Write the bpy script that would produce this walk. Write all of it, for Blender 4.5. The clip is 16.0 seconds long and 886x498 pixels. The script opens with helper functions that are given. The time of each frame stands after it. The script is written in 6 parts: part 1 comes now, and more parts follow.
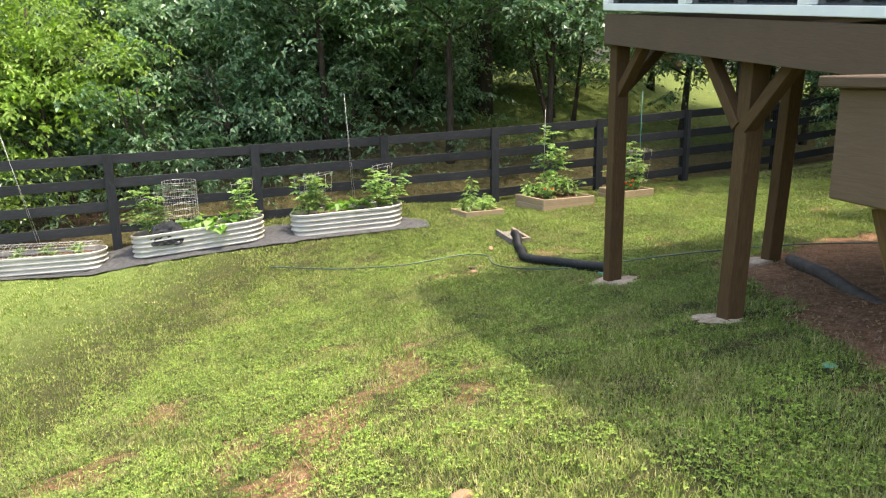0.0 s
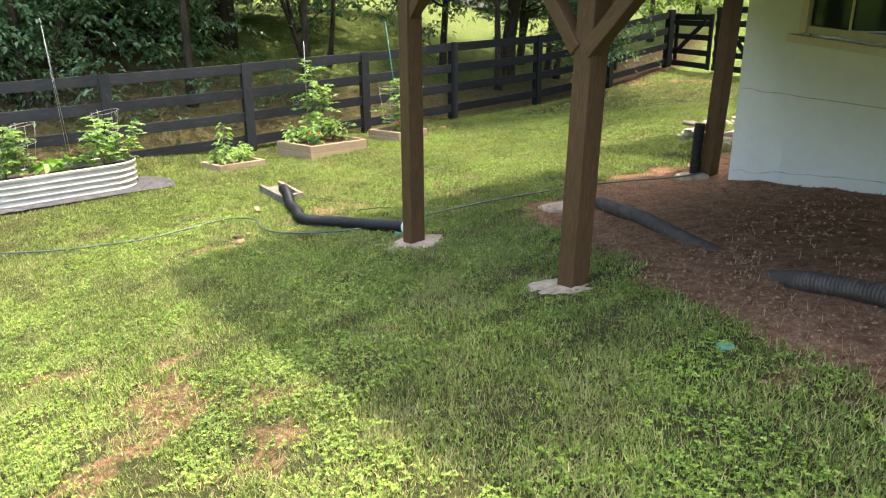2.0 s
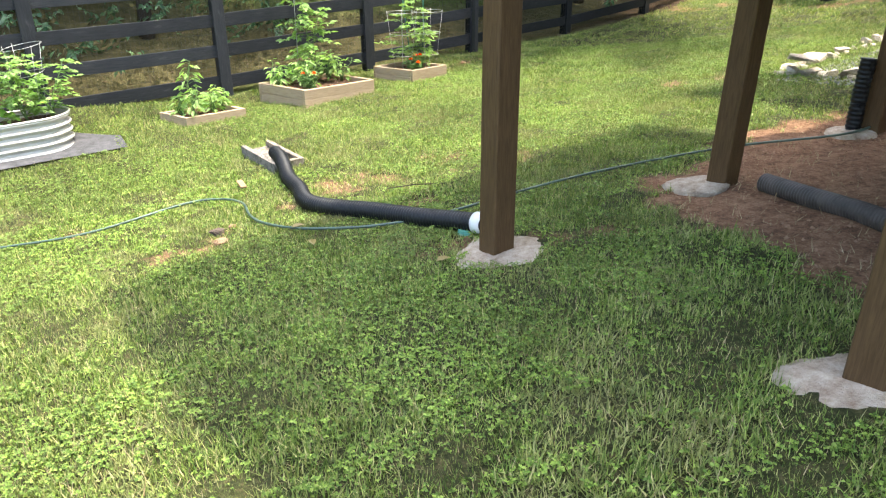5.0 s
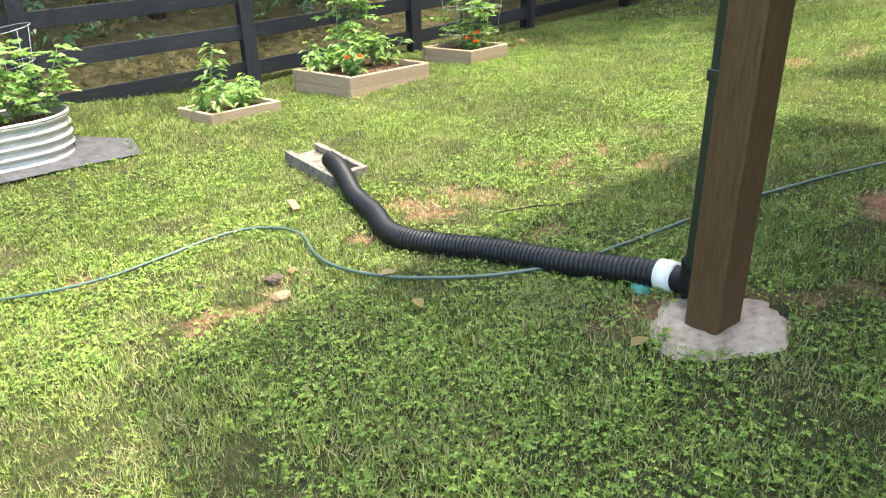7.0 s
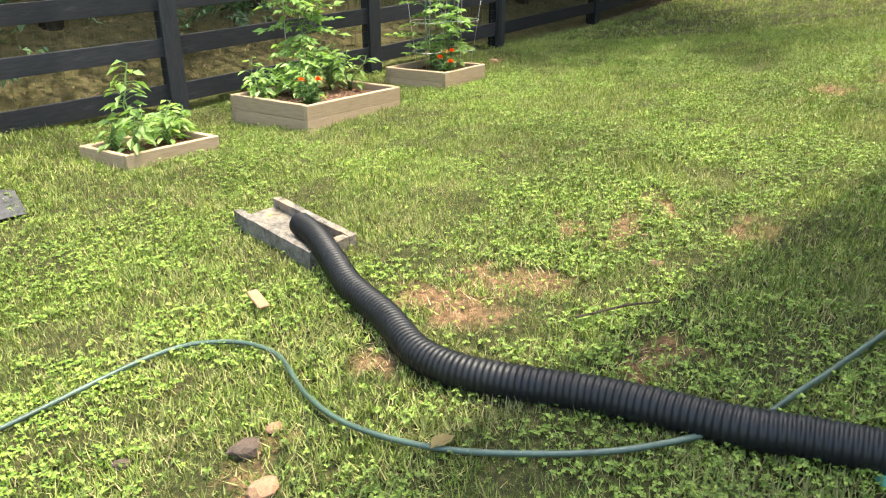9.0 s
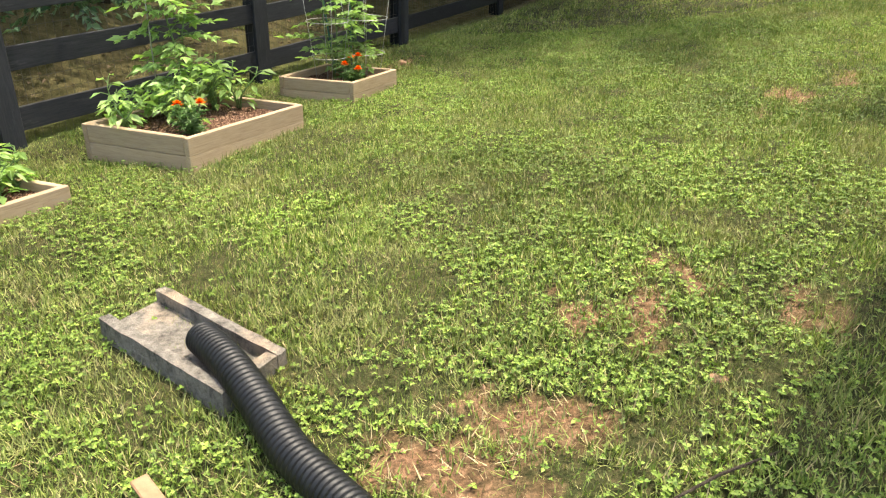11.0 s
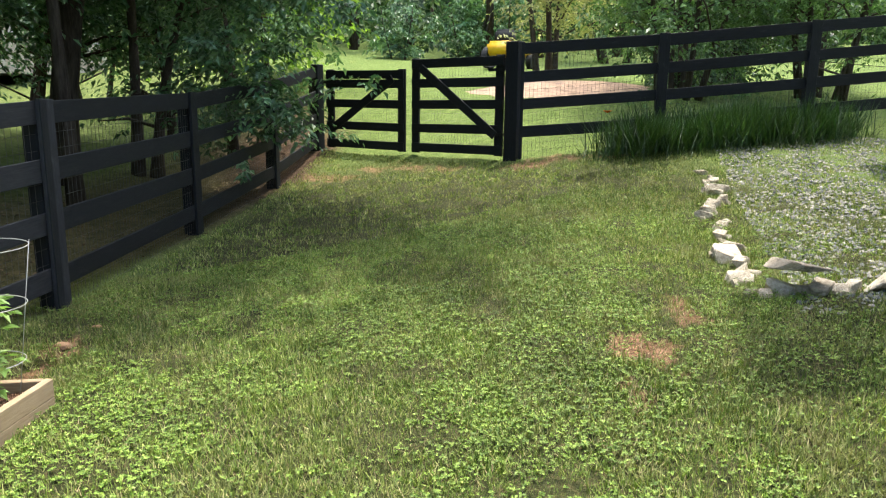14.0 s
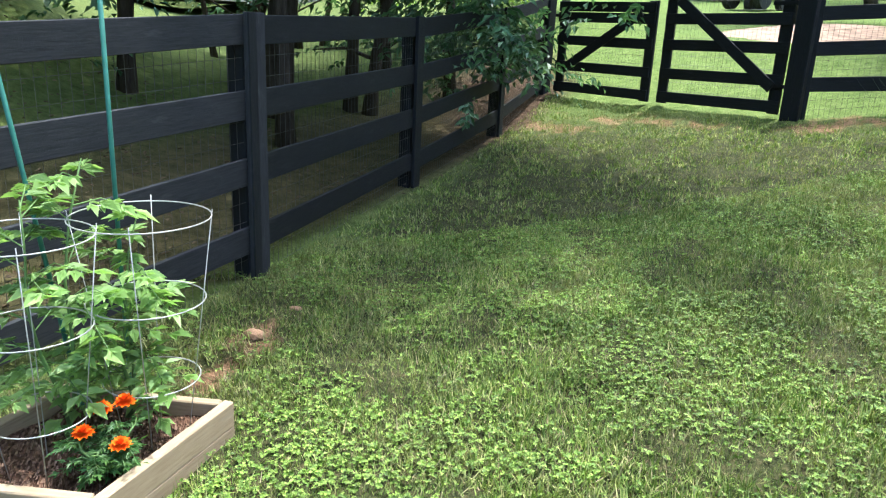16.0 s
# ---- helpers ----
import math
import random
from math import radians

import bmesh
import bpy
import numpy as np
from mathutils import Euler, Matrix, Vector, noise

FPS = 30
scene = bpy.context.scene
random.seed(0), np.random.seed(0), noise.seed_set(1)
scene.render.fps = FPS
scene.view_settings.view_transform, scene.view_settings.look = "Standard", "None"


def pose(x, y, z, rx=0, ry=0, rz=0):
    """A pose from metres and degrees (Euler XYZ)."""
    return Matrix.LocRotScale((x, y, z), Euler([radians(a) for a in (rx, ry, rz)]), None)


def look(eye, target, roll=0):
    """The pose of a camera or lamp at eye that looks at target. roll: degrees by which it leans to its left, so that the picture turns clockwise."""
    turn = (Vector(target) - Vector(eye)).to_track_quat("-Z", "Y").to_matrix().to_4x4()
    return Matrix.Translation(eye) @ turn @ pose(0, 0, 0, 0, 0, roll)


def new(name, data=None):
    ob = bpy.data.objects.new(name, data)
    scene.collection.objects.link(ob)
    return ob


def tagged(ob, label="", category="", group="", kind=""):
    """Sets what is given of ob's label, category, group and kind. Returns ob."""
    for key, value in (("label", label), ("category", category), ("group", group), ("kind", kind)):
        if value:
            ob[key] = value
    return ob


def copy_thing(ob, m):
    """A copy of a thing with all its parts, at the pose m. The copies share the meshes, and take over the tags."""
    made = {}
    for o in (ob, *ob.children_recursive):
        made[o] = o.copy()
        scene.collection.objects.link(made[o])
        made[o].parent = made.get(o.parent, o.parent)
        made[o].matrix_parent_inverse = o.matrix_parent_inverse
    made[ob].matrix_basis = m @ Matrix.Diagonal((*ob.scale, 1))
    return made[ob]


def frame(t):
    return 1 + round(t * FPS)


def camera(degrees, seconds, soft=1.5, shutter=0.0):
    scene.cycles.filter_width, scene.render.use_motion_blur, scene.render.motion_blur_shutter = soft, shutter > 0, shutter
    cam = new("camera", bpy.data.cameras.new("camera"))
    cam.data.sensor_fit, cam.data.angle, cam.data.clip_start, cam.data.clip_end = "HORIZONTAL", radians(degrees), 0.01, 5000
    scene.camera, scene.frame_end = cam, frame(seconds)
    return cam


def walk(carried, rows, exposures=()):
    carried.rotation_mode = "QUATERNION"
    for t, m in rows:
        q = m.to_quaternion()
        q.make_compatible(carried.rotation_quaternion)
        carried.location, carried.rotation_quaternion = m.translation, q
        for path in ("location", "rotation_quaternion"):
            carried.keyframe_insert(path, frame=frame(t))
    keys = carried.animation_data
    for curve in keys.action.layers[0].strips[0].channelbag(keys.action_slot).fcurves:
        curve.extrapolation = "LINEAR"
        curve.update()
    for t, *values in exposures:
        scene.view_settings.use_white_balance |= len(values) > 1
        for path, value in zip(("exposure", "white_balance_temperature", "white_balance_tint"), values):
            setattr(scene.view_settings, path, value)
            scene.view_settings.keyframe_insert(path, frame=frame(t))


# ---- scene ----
cam = camera(62.3, 16.0, 1.2)
PATH = [
    (0, (2.263, -3.838, 2.076), (1.339, -2.127, 1.608), -1.2),
    (0.5, (2.017, -3.646, 2.047), (1.311, -1.841, 1.555), -1.2),
    (1, (1.829, -3.322, 2.007), (1.318, -1.459, 1.487), -0.7),
    (1.5, (1.633, -2.975, 1.993), (1.285, -1.085, 1.44), -0.4),
    (2, (1.512, -2.6, 1.904), (1.226, -0.723, 1.275), -0.3),
    (2.5, (1.296, -2.225, 1.815), (1.007, -0.376, 1.111), -0.7),
    (3, (1.082, -1.873, 1.787), (0.798, -0.042, 1.035), -1.2),
    (5.5, (0.298, -0.103, 1.547), (0.1, 1.719, 0.747), -0.2),
    (6, (0.073, 0.213, 1.502), (-0.131, 2.03, 0.691), -0.6),
    (6.5, (-0.11, 0.582, 1.463), (-0.323, 2.388, 0.631), -0.9),
    (7, (-0.333, 0.876, 1.393), (-0.55, 2.676, 0.548), -1.3),
    (7.5, (-0.504, 1.225, 1.359), (-0.727, 3.022, 0.512), -1.4),
    (8, (-0.731, 1.563, 1.313), (-0.918, 3.371, 0.478), -1.1),
    (8.5, (-0.871, 1.861, 1.265), (-0.979, 3.68, 0.442), -0.6),
    (9, (-0.968, 2.21, 1.194), (-0.966, 4.041, 0.388), 0.4),
    (11.5, (-1.286, 3.62, 1.21), (-0.814, 5.358, 0.341), 0.7),
    (12, (-1.307, 3.982, 1.229), (-0.637, 5.652, 0.356), 0.1),
    (12.5, (-1.273, 4.44, 1.215), (-0.429, 6.047, 0.376), -0.2),
    (13, (-1.203, 4.828, 1.207), (-0.218, 6.398, 0.456), 0.1),
    (13.5, (-1.018, 5.177, 1.225), (0.052, 6.743, 0.591), -0.2),
    (14, (-0.906, 5.571, 1.346), (0.202, 7.185, 0.935), 0.7),
    (14.5, (-0.831, 5.953, 1.359), (0.24, 7.626, 1.129), 0.6),
    (15, (-0.78, 6.329, 1.303), (0.006, 8.138, 0.978), 1.9),
    (15.5, (-0.734, 6.626, 1.255), (-0.075, 8.457, 0.796), 2.4),
    (16, (-0.686, 7.007, 1.245), (-0.032, 8.809, 0.675), 2.7),
]
EXPOSE = [(0, 2.26, 7300, 8), (1.5, 2.57, 7300, 9), (3, 2.78, 7100, 8), (5.5, 2.91, 6700, 6), (7.5, 2.82, 6800, 5), (9, 2.63, 7100, 5), (11.5, 2.34, 7300, 7), (12.5, 2.29, 7100, 6), (13.5, 2.27, 6800, 6), (14.1, 2.28, 6400, 6), (14.6, 2.55, 5900, 5), (16, 2.55, 5700, 3)]
walk(cam, [(t, look(e, g, r)) for t, e, g, r in PATH], EXPOSE)

# ---- world, sun, exposure ----
SUN_DIR = Vector((1.427, 0.559, 5.6)).normalized()
world = bpy.data.worlds.new("sky")
scene.world = world
world.use_nodes = True
wn = world.node_tree.nodes
sky = wn.new("ShaderNodeTexSky")
sky.sky_type = 'NISHITA'
sky.sun_disc = False
sky.dust_density = 3.5
sky.sun_elevation = math.asin(SUN_DIR.z)
sky.sun_rotation = math.atan2(SUN_DIR.x, SUN_DIR.y)
wn["Background"].inputs["Strength"].default_value = 0.15
world.node_tree.links.new(sky.outputs[0], wn["Background"].inputs["Color"])
sun_data = bpy.data.lights.new("sun", 'SUN')
sun_data.energy = 1.5
sun_data.angle = radians(0.9)
sun_data.color = (1.0, 0.95, 0.86)
sun = new("sun", sun_data)
sun.matrix_world = look(SUN_DIR * 40, (0, 0, 0))


# ---- terrain ----
def smooth(a, b, v):
    k = np.clip((v - a) / (b - a), 0, 1)
    return k * k * (3 - 2 * k)


def terrain(x, y):
    """Height of the lawn: a shallow dip along the walk, rising to the house and to the gate."""
    x = np.asarray(x, float)
    y = np.asarray(y, float)
    a = np.clip(x, -7, 9) / 5
    b = (np.clip(y, -6, 17) - 5) / 5
    z = (-0.1154 + 0.5507 * a - 0.0969 * b + 0.1249 * a * a - 0.4936 * a * b + 0.0692 * b * b
         - 0.1856 * a ** 3 + 0.4645 * a * a * b - 0.0156 * a * b * b + 0.0165 * b ** 3)
    z = np.clip(z, -0.75, 1.3)
    # a shallow gully at the foot of the fence, and a low spot at the corner of the house
    z = z - 0.15 * np.exp(-((x + 3.25) ** 2 + (y - 8.0) ** 2) / 1.0) - 0.06 * np.exp(-((x + 1.7) ** 2 + (y - 9.6) ** 2) / 1.0)
    z = z - 0.05 * np.exp(-((x - 3.1) ** 2 + (y - 5.15) ** 2) / 0.7)
    # the wooded bank outside the fence falls to the side and climbs far ahead
    out = np.maximum(0, -(x + 4.3) * 0.707 + (y - 6.4) * 0.707 - 0.4)
    ahead = np.maximum(0, y - 17)
    z = z + 0.055 * np.minimum(out, 40) + 0.06 * np.minimum(ahead, 60)
    z = z - 0.058 * np.minimum(ahead, 30) * smooth(4.0, -2.0, x)
    z = z + 0.07 * np.minimum(np.maximum(0, x - 9), 40)
    return z


def gz(x, y):
    return float(terrain(x, y))


# ---- materials ----
def mat(name, rough=0.8, metal=0.0, spec=0.3):
    m = bpy.data.materials.new(name)
    m.use_nodes = True
    b = m.node_tree.nodes["Principled BSDF"]
    b.inputs["Roughness"].default_value = rough
    b.inputs["Metallic"].default_value = metal
    b.inputs["Specular IOR Level"].default_value = spec
    return m, m.node_tree.nodes, m.node_tree.links, b


def noise_node(n, l, scale, detail=4, rough=0.6, coord="Object", stretch=None, distort=0.0):
    tc = n.new("ShaderNodeTexCoord")
    t = n.new("ShaderNodeTexNoise")
    t.inputs["Scale"].default_value = scale
    t.inputs["Detail"].default_value = detail
    t.inputs["Roughness"].default_value = rough
    t.inputs["Distortion"].default_value = distort
    if stretch:
        mp = n.new("ShaderNodeMapping")
        mp.inputs["Scale"].default_value = stretch
        l.new(tc.outputs[coord], mp.inputs[0])
        l.new(mp.outputs[0], t.inputs["Vector"])
    else:
        l.new(tc.outputs[coord], t.inputs["Vector"])
    return t.outputs["Fac"]


def world_noise(n, l, scale, detail=4, rough=0.6, stretch=None):
    g = n.new("ShaderNodeNewGeometry")
    t = n.new("ShaderNodeTexNoise")
    t.inputs["Scale"].default_value = scale
    t.inputs["Detail"].default_value = detail
    t.inputs["Roughness"].default_value = rough
    if stretch:
        mp = n.new("ShaderNodeMapping")
        mp.inputs["Scale"].default_value = stretch
        l.new(g.outputs["Position"], mp.inputs[0])
        l.new(mp.outputs[0], t.inputs["Vector"])
    else:
        l.new(g.outputs["Position"], t.inputs["Vector"])
    return t.outputs["Fac"]


def ramp(n, l, fac, stops):
    r = n.new("ShaderNodeValToRGB")
    e = r.color_ramp.elements
    while len(e) < len(stops):
        e.new(0.5)
    for el, (p, c) in zip(e, stops):
        el.position = p
        el.color = (*c, 1)
    l.new(fac, r.inputs[0])
    return r.outputs["Color"]


def mix(n, l, fac, a, b, mode='MIX'):
    m = n.new("ShaderNodeMix")
    m.data_type = 'RGBA'
    m.blend_type = mode
    for k, v in ((0, fac), (6, a), (7, b)):
        if isinstance(v, (int, float)):
            m.inputs[k].default_value = v
        elif isinstance(v, tuple):
            m.inputs[k].default_value = (*v, 1)
        else:
            l.new(v, m.inputs[k])
    return m.outputs[2]


def mathn(n, l, op, a, b=None):
    m = n.new("ShaderNodeMath")
    m.operation = op
    for k, v in ((0, a), (1, b)):
        if v is None:
            continue
        if isinstance(v, (int, float)):
            m.inputs[k].default_value = v
        else:
            l.new(v, m.inputs[k])
    return m.outputs[0]


def bump(n, l, b, height, strength, distance=0.01):
    k = n.new("ShaderNodeBump")
    k.inputs["Strength"].default_value = strength
    k.inputs["Distance"].default_value = distance
    l.new(height, k.inputs["Height"])
    l.new(k.outputs[0], b.inputs["Normal"])


def rand(n):
    return n.new("ShaderNodeObjectInfo").outputs["Random"]


def wood(name, dark, light, rough=0.75, grain=(3, 40, 40), spec=0.25, wear=None):
    """Sawn or stained timber: long grain streaks, knots and a slow drift of tone from board to board."""
    m, n, l, b = mat(name, rough, 0, spec)
    g = noise_node(n, l, 3.0, 6, 0.65, "Object", grain, 0.6)
    big = noise_node(n, l, 1.7, 3)
    c = ramp(n, l, g, [(0.25, dark), (0.75, light)])
    c = mix(n, l, mathn(n, l, 'MULTIPLY', big, 0.5), c, tuple(v * 0.55 for v in dark))
    tone = ramp(n, l, rand(n), [(0, (0.8, 0.8, 0.8)), (1, (1.15, 1.15, 1.15))])
    c = mix(n, l, 1.0, c, tone, 'MULTIPLY')
    if wear:
        w = noise_node(n, l, 5.0, 8, 0.75, "Object", (1, 4, 4))
        c = mix(n, l, ramp(n, l, w, [(0.58, (0, 0, 0)), (0.8, (0.6, 0.6, 0.6))]), c, wear)
    l.new(c, b.inputs["Base Color"])
    bump(n, l, b, g, 0.35, 0.004)
    return m


M_FENCE = wood("black_stained_board", (0.006, 0.0065, 0.008), (0.017, 0.0185, 0.022), 0.7, wear=(0.05, 0.051, 0.055))
# lighter copy for the left run: sunlight put into the grey, plus worn streaks
M_FENCE_SUNLIT = wood("sunlit_weathered_board", (0.014, 0.0145, 0.017), (0.044, 0.045, 0.050), 0.72, wear=(0.10, 0.10, 0.105))
M_DECK = wood("brown_stained_timber", (0.066, 0.035, 0.013), (0.165, 0.094, 0.042), 0.7)
M_FASCIA = wood("brown_stained_fascia", (0.105, 0.068, 0.044), (0.145, 0.098, 0.066), 0.7)
M_BOX = wood("raw_pine_board", (0.30, 0.21, 0.13), (0.50, 0.38, 0.25), 0.85, wear=(0.30, 0.28, 0.25))


def plain(name, col, rough=0.6, metal=0.0, var=0.2, scale=8.0, bumpy=0.15, spec=0.3):
    m, n, l, b = mat(name, rough, metal, spec)
    f = noise_node(n, l, scale, 6, 0.65)
    lo = tuple(max(0, v * (1 - var)) for v in col)
    hi = tuple(min(1, v * (1 + var)) for v in col)
    l.new(ramp(n, l, f, [(0.3, lo), (0.7, hi)]), b.inputs["Base Color"])
    if bumpy:
        bump(n, l, b, noise_node(n, l, scale * 12, 5), bumpy, 0.004)
    return m


M_WIRE = plain("weathered_wire", (0.10, 0.095, 0.085), 0.5, 0.6, 0.3, 30, 0)
M_WHITE = plain("white_paint", (0.78, 0.78, 0.76), 0.5, 0, 0.04, 5, 0.05)


# ---- mesh helpers ----
def part(name, bm, material, parent=None, label="", smooth_faces=False):
    me = bpy.data.meshes.new(name)
    bm.to_mesh(me)
    bm.free()
    me.materials.append(material)
    if smooth_faces:
        for p in me.polygons:
            p.use_smooth = True
    ob = new(name, me)
    if parent:
        ob.parent = parent
    if label:
        ob["label"] = label
    return ob


def thing(name, label, category, group="", loc=(0, 0, 0), rz=0.0, kind=""):
    e = new(name)
    e.empty_display_size = 0.1
    e.matrix_world = pose(*loc, 0, 0, rz)
    return tagged(e, label, category, group, kind)


def beam(p, q, w, h, bevel=0.004, up=(0, 0, 1), taper=1.0):
    """A bevelled board from p to q: w across, h along the up side. Mesh in its own axes, x along its length; returns it and its pose."""
    p, q = Vector(p), Vector(q)
    x = (q - p)
    n = x.length
    x.normalize()
    z = Vector(up)
    y = z.cross(x).normalized()
    z = x.cross(y)
    bm = bmesh.new()
    bmesh.ops.create_cube(bm, size=1, matrix=Matrix.Diagonal((n, w, h, 1)))
    if bevel:
        bmesh.ops.bevel(bm, geom=bm.edges[:], offset=bevel, segments=1, affect='EDGES', profile=0.5)
    m = Matrix((x, y, z)).transposed().to_4x4()
    m.translation = (p + q) / 2
    return bm, m


def board(name, p, q, w, h, material, parent, bevel=0.004, up=(0, 0, 1), label=""):
    bm, m = beam(p, q, w, h, bevel, up)
    ob = part(name, bm, material, parent, label)
    ob.matrix_local = m
    return ob


def tube(bm, pts, radius, sides=8, closed=False, cap=True):
    """Sweep a round section along points; radius is a number or one per point."""
    pts = [Vector(p) for p in pts]
    n = len(pts)
    rings = []
    ref = Vector((0, 0, 1))
    for i, p in enumerate(pts):
        a = pts[(i - 1) % n] if closed else pts[max(i - 1, 0)]
        b = pts[(i + 1) % n] if closed else pts[min(i + 1, n - 1)]
        d = (b - a).normalized()
        s = d.cross(ref)
        if s.length < 1e-3:
            s = d.cross(Vector((1, 0, 0)))
        s.normalize()
        u = s.cross(d)
        r = radius[i] if isinstance(radius, (list, tuple)) else radius
        rings.append([bm.verts.new(p + (s * math.cos(k * math.tau / sides) + u * math.sin(k * math.tau / sides)) * r) for k in range(sides)])
    for i in range(n if closed else n - 1):
        a, b = rings[i], rings[(i + 1) % n]
        for k in range(sides):
            bm.faces.new((a[k], a[(k + 1) % sides], b[(k + 1) % sides], b[k]))
    if cap and not closed:
        bm.faces.new(rings[0][::-1])
        bm.faces.new(rings[-1])
    return bm


def curve_points(ctrl, steps=12):
    """Catmull-Rom through control points."""
    c = [Vector(p) for p in ctrl]
    c = [c[0] * 2 - c[1]] + c + [c[-1] * 2 - c[-2]]
    out = []
    for i in range(1, len(c) - 2):
        for k in range(steps):
            t = k / steps
            a, b, d, e = c[i - 1], c[i], c[i + 1], c[i + 2]
            out.append(0.5 * ((2 * b) + (d - a) * t + (2 * a - 5 * b + 4 * d - e) * t * t + (3 * b - a - 3 * d + e) * t ** 3))
    out.append(c[-2])
    return out


# ---- ground ----
M_GROUND, n, l, b = mat("lawn_soil", 0.95, 0, 0.1)
g1 = world_noise(n, l, 1.1, 5, 0.6)
g2 = world_noise(n, l, 9.0, 6, 0.7)
g3 = world_noise(n, l, 90.0, 4, 0.7)
turf = ramp(n, l, g2, [(0.3, (0.070, 0.105, 0.024)), (0.5, (0.115, 0.158, 0.040)), (0.72, (0.18, 0.215, 0.075))])
g4 = world_noise(n, l, 28.0, 6, 0.75)
clay = ramp(n, l, mathn(n, l, 'ADD', mathn(n, l, 'MULTIPLY', g2, 0.5), mathn(n, l, 'MULTIPLY', g4, 0.5)), [(0.36, (0.085, 0.043, 0.025)), (0.5, (0.22, 0.120, 0.069)), (0.66, (0.36, 0.215, 0.132))])
fine = ramp(n, l, g3, [(0.3, (0.6, 0.6, 0.6)), (0.7, (1.25, 1.25, 1.25))])
att = n.new("ShaderNodeAttribute")
att.attribute_name = "bare"
att3 = n.new("ShaderNodeAttribute")
att3.attribute_name = "yard"
# brown thatch, with the shade between blades put in as near-black tones
shaded_thatch = ramp(n, l, g4, [(0.3, (0.013, 0.017, 0.006)), (0.5, (0.045, 0.049, 0.018)), (0.74, (0.12, 0.092, 0.045))])
worn = mathn(n, l, 'ADD', att.outputs["Fac"], mathn(n, l, 'MULTIPLY', mathn(n, l, 'SUBTRACT', g4, 0.5), mathn(n, l, 'MULTIPLY', att.outputs["Fac"], 1.6)))
c = mix(n, l, ramp(n, l, worn, [(0.22, (0, 0, 0)), (0.75, (1, 1, 1))]), mix(n, l, att3.outputs["Fac"], turf, shaded_thatch), clay)
att2 = n.new("ShaderNodeAttribute")
att2.attribute_name = "litter"
leafy = ramp(n, l, g2, [(0.3, (0.032, 0.021, 0.013)), (0.7, (0.115, 0.074, 0.045))])
c = mix(n, l, att2.outputs["Fac"], c, leafy)
c = mix(n, l, 1.0, c, fine, 'MULTIPLY')
l.new(c, b.inputs["Base Color"])
bump(n, l, b, mathn(n, l, 'ADD', g3, g2), 0.6, 0.03)

# places worn bare: x, y, radius along, radius across, turn
BARE = [(-0.39, -0.6, 0.5, 0.25, 140), (-2.0, -0.33, 0.45, 0.2, 150), (-1.69, -1.29, 0.4, 0.25, 20), (-0.09, -1.26, 0.45, 0.2, 120),
        (-0.45, 0.57, 0.4, 0.22, 140), (-0.46, 0.0, 0.35, 0.2, 100), (-0.83, -0.93, 0.5, 0.22, 130), (0.18, 0.51, 0.35, 0.15, 30),
        (-0.3, 0.32, 0.3, 0.2, 60), (0.33, 0.04, 0.35, 0.2, 100), (-0.68, 1.12, 0.25, 0.12, 40), (-1.58, 1.08, 0.3, 0.1, 20),
        (1.35, 3.9, 0.3, 0.16, 140), (1.6, 3.4, 0.35, 0.22, 130), (2.58, 0.24, 0.35, 0.22, 130), (0.86, 3.47, 0.25, 0.12, 10),
        (-0.93, 4.83, 0.26, 0.11, 140), (-0.72, 5.06, 0.26, 0.1, 150), (-1.17, 4.41, 0.22, 0.1, 120), (-1.56, 3.94, 0.22, 0.1, 60),
        (-1.65, 3.71, 0.2, 0.12, 20), (-0.34, 5.56, 0.25, 0.1, 80), (-0.23, 4.35, 0.2, 0.1, 40), (0.13, 3.46, 0.2, 0.12, 30),
        (-2.63, 4.11, 0.15, 0.08, 0), (-0.03, 5.58, 0.3, 0.18, 60), (1.63, 7.63, 0.25, 0.08, 60), (0.41, 5.25, 0.22, 0.13, 60),
        (0.15, 5.79, 0.3, 0.12, 90), (2.1, 8.05, 0.3, 0.12, 80), (2.71, 8.26, 0.3, 0.12, 60), (3.2, 15.2, 0.7, 0.3, 130),
        (4.12, 14.92, 0.5, 0.2, 110), (-0.5, 10.06, 0.35, 0.1, 50), (4.6, 14.2, 0.9, 0.25, 110), (5.7, 12.8, 0.8, 0.22, 150)]
U = Vector((0.648, -0.761, 0))
V = Vector((0.761, 0.648, 0))
HOUSE_CORNER = Vector((3.31, 5.17, 0))
B_POST = Vector((0.355, 3.193, 0))


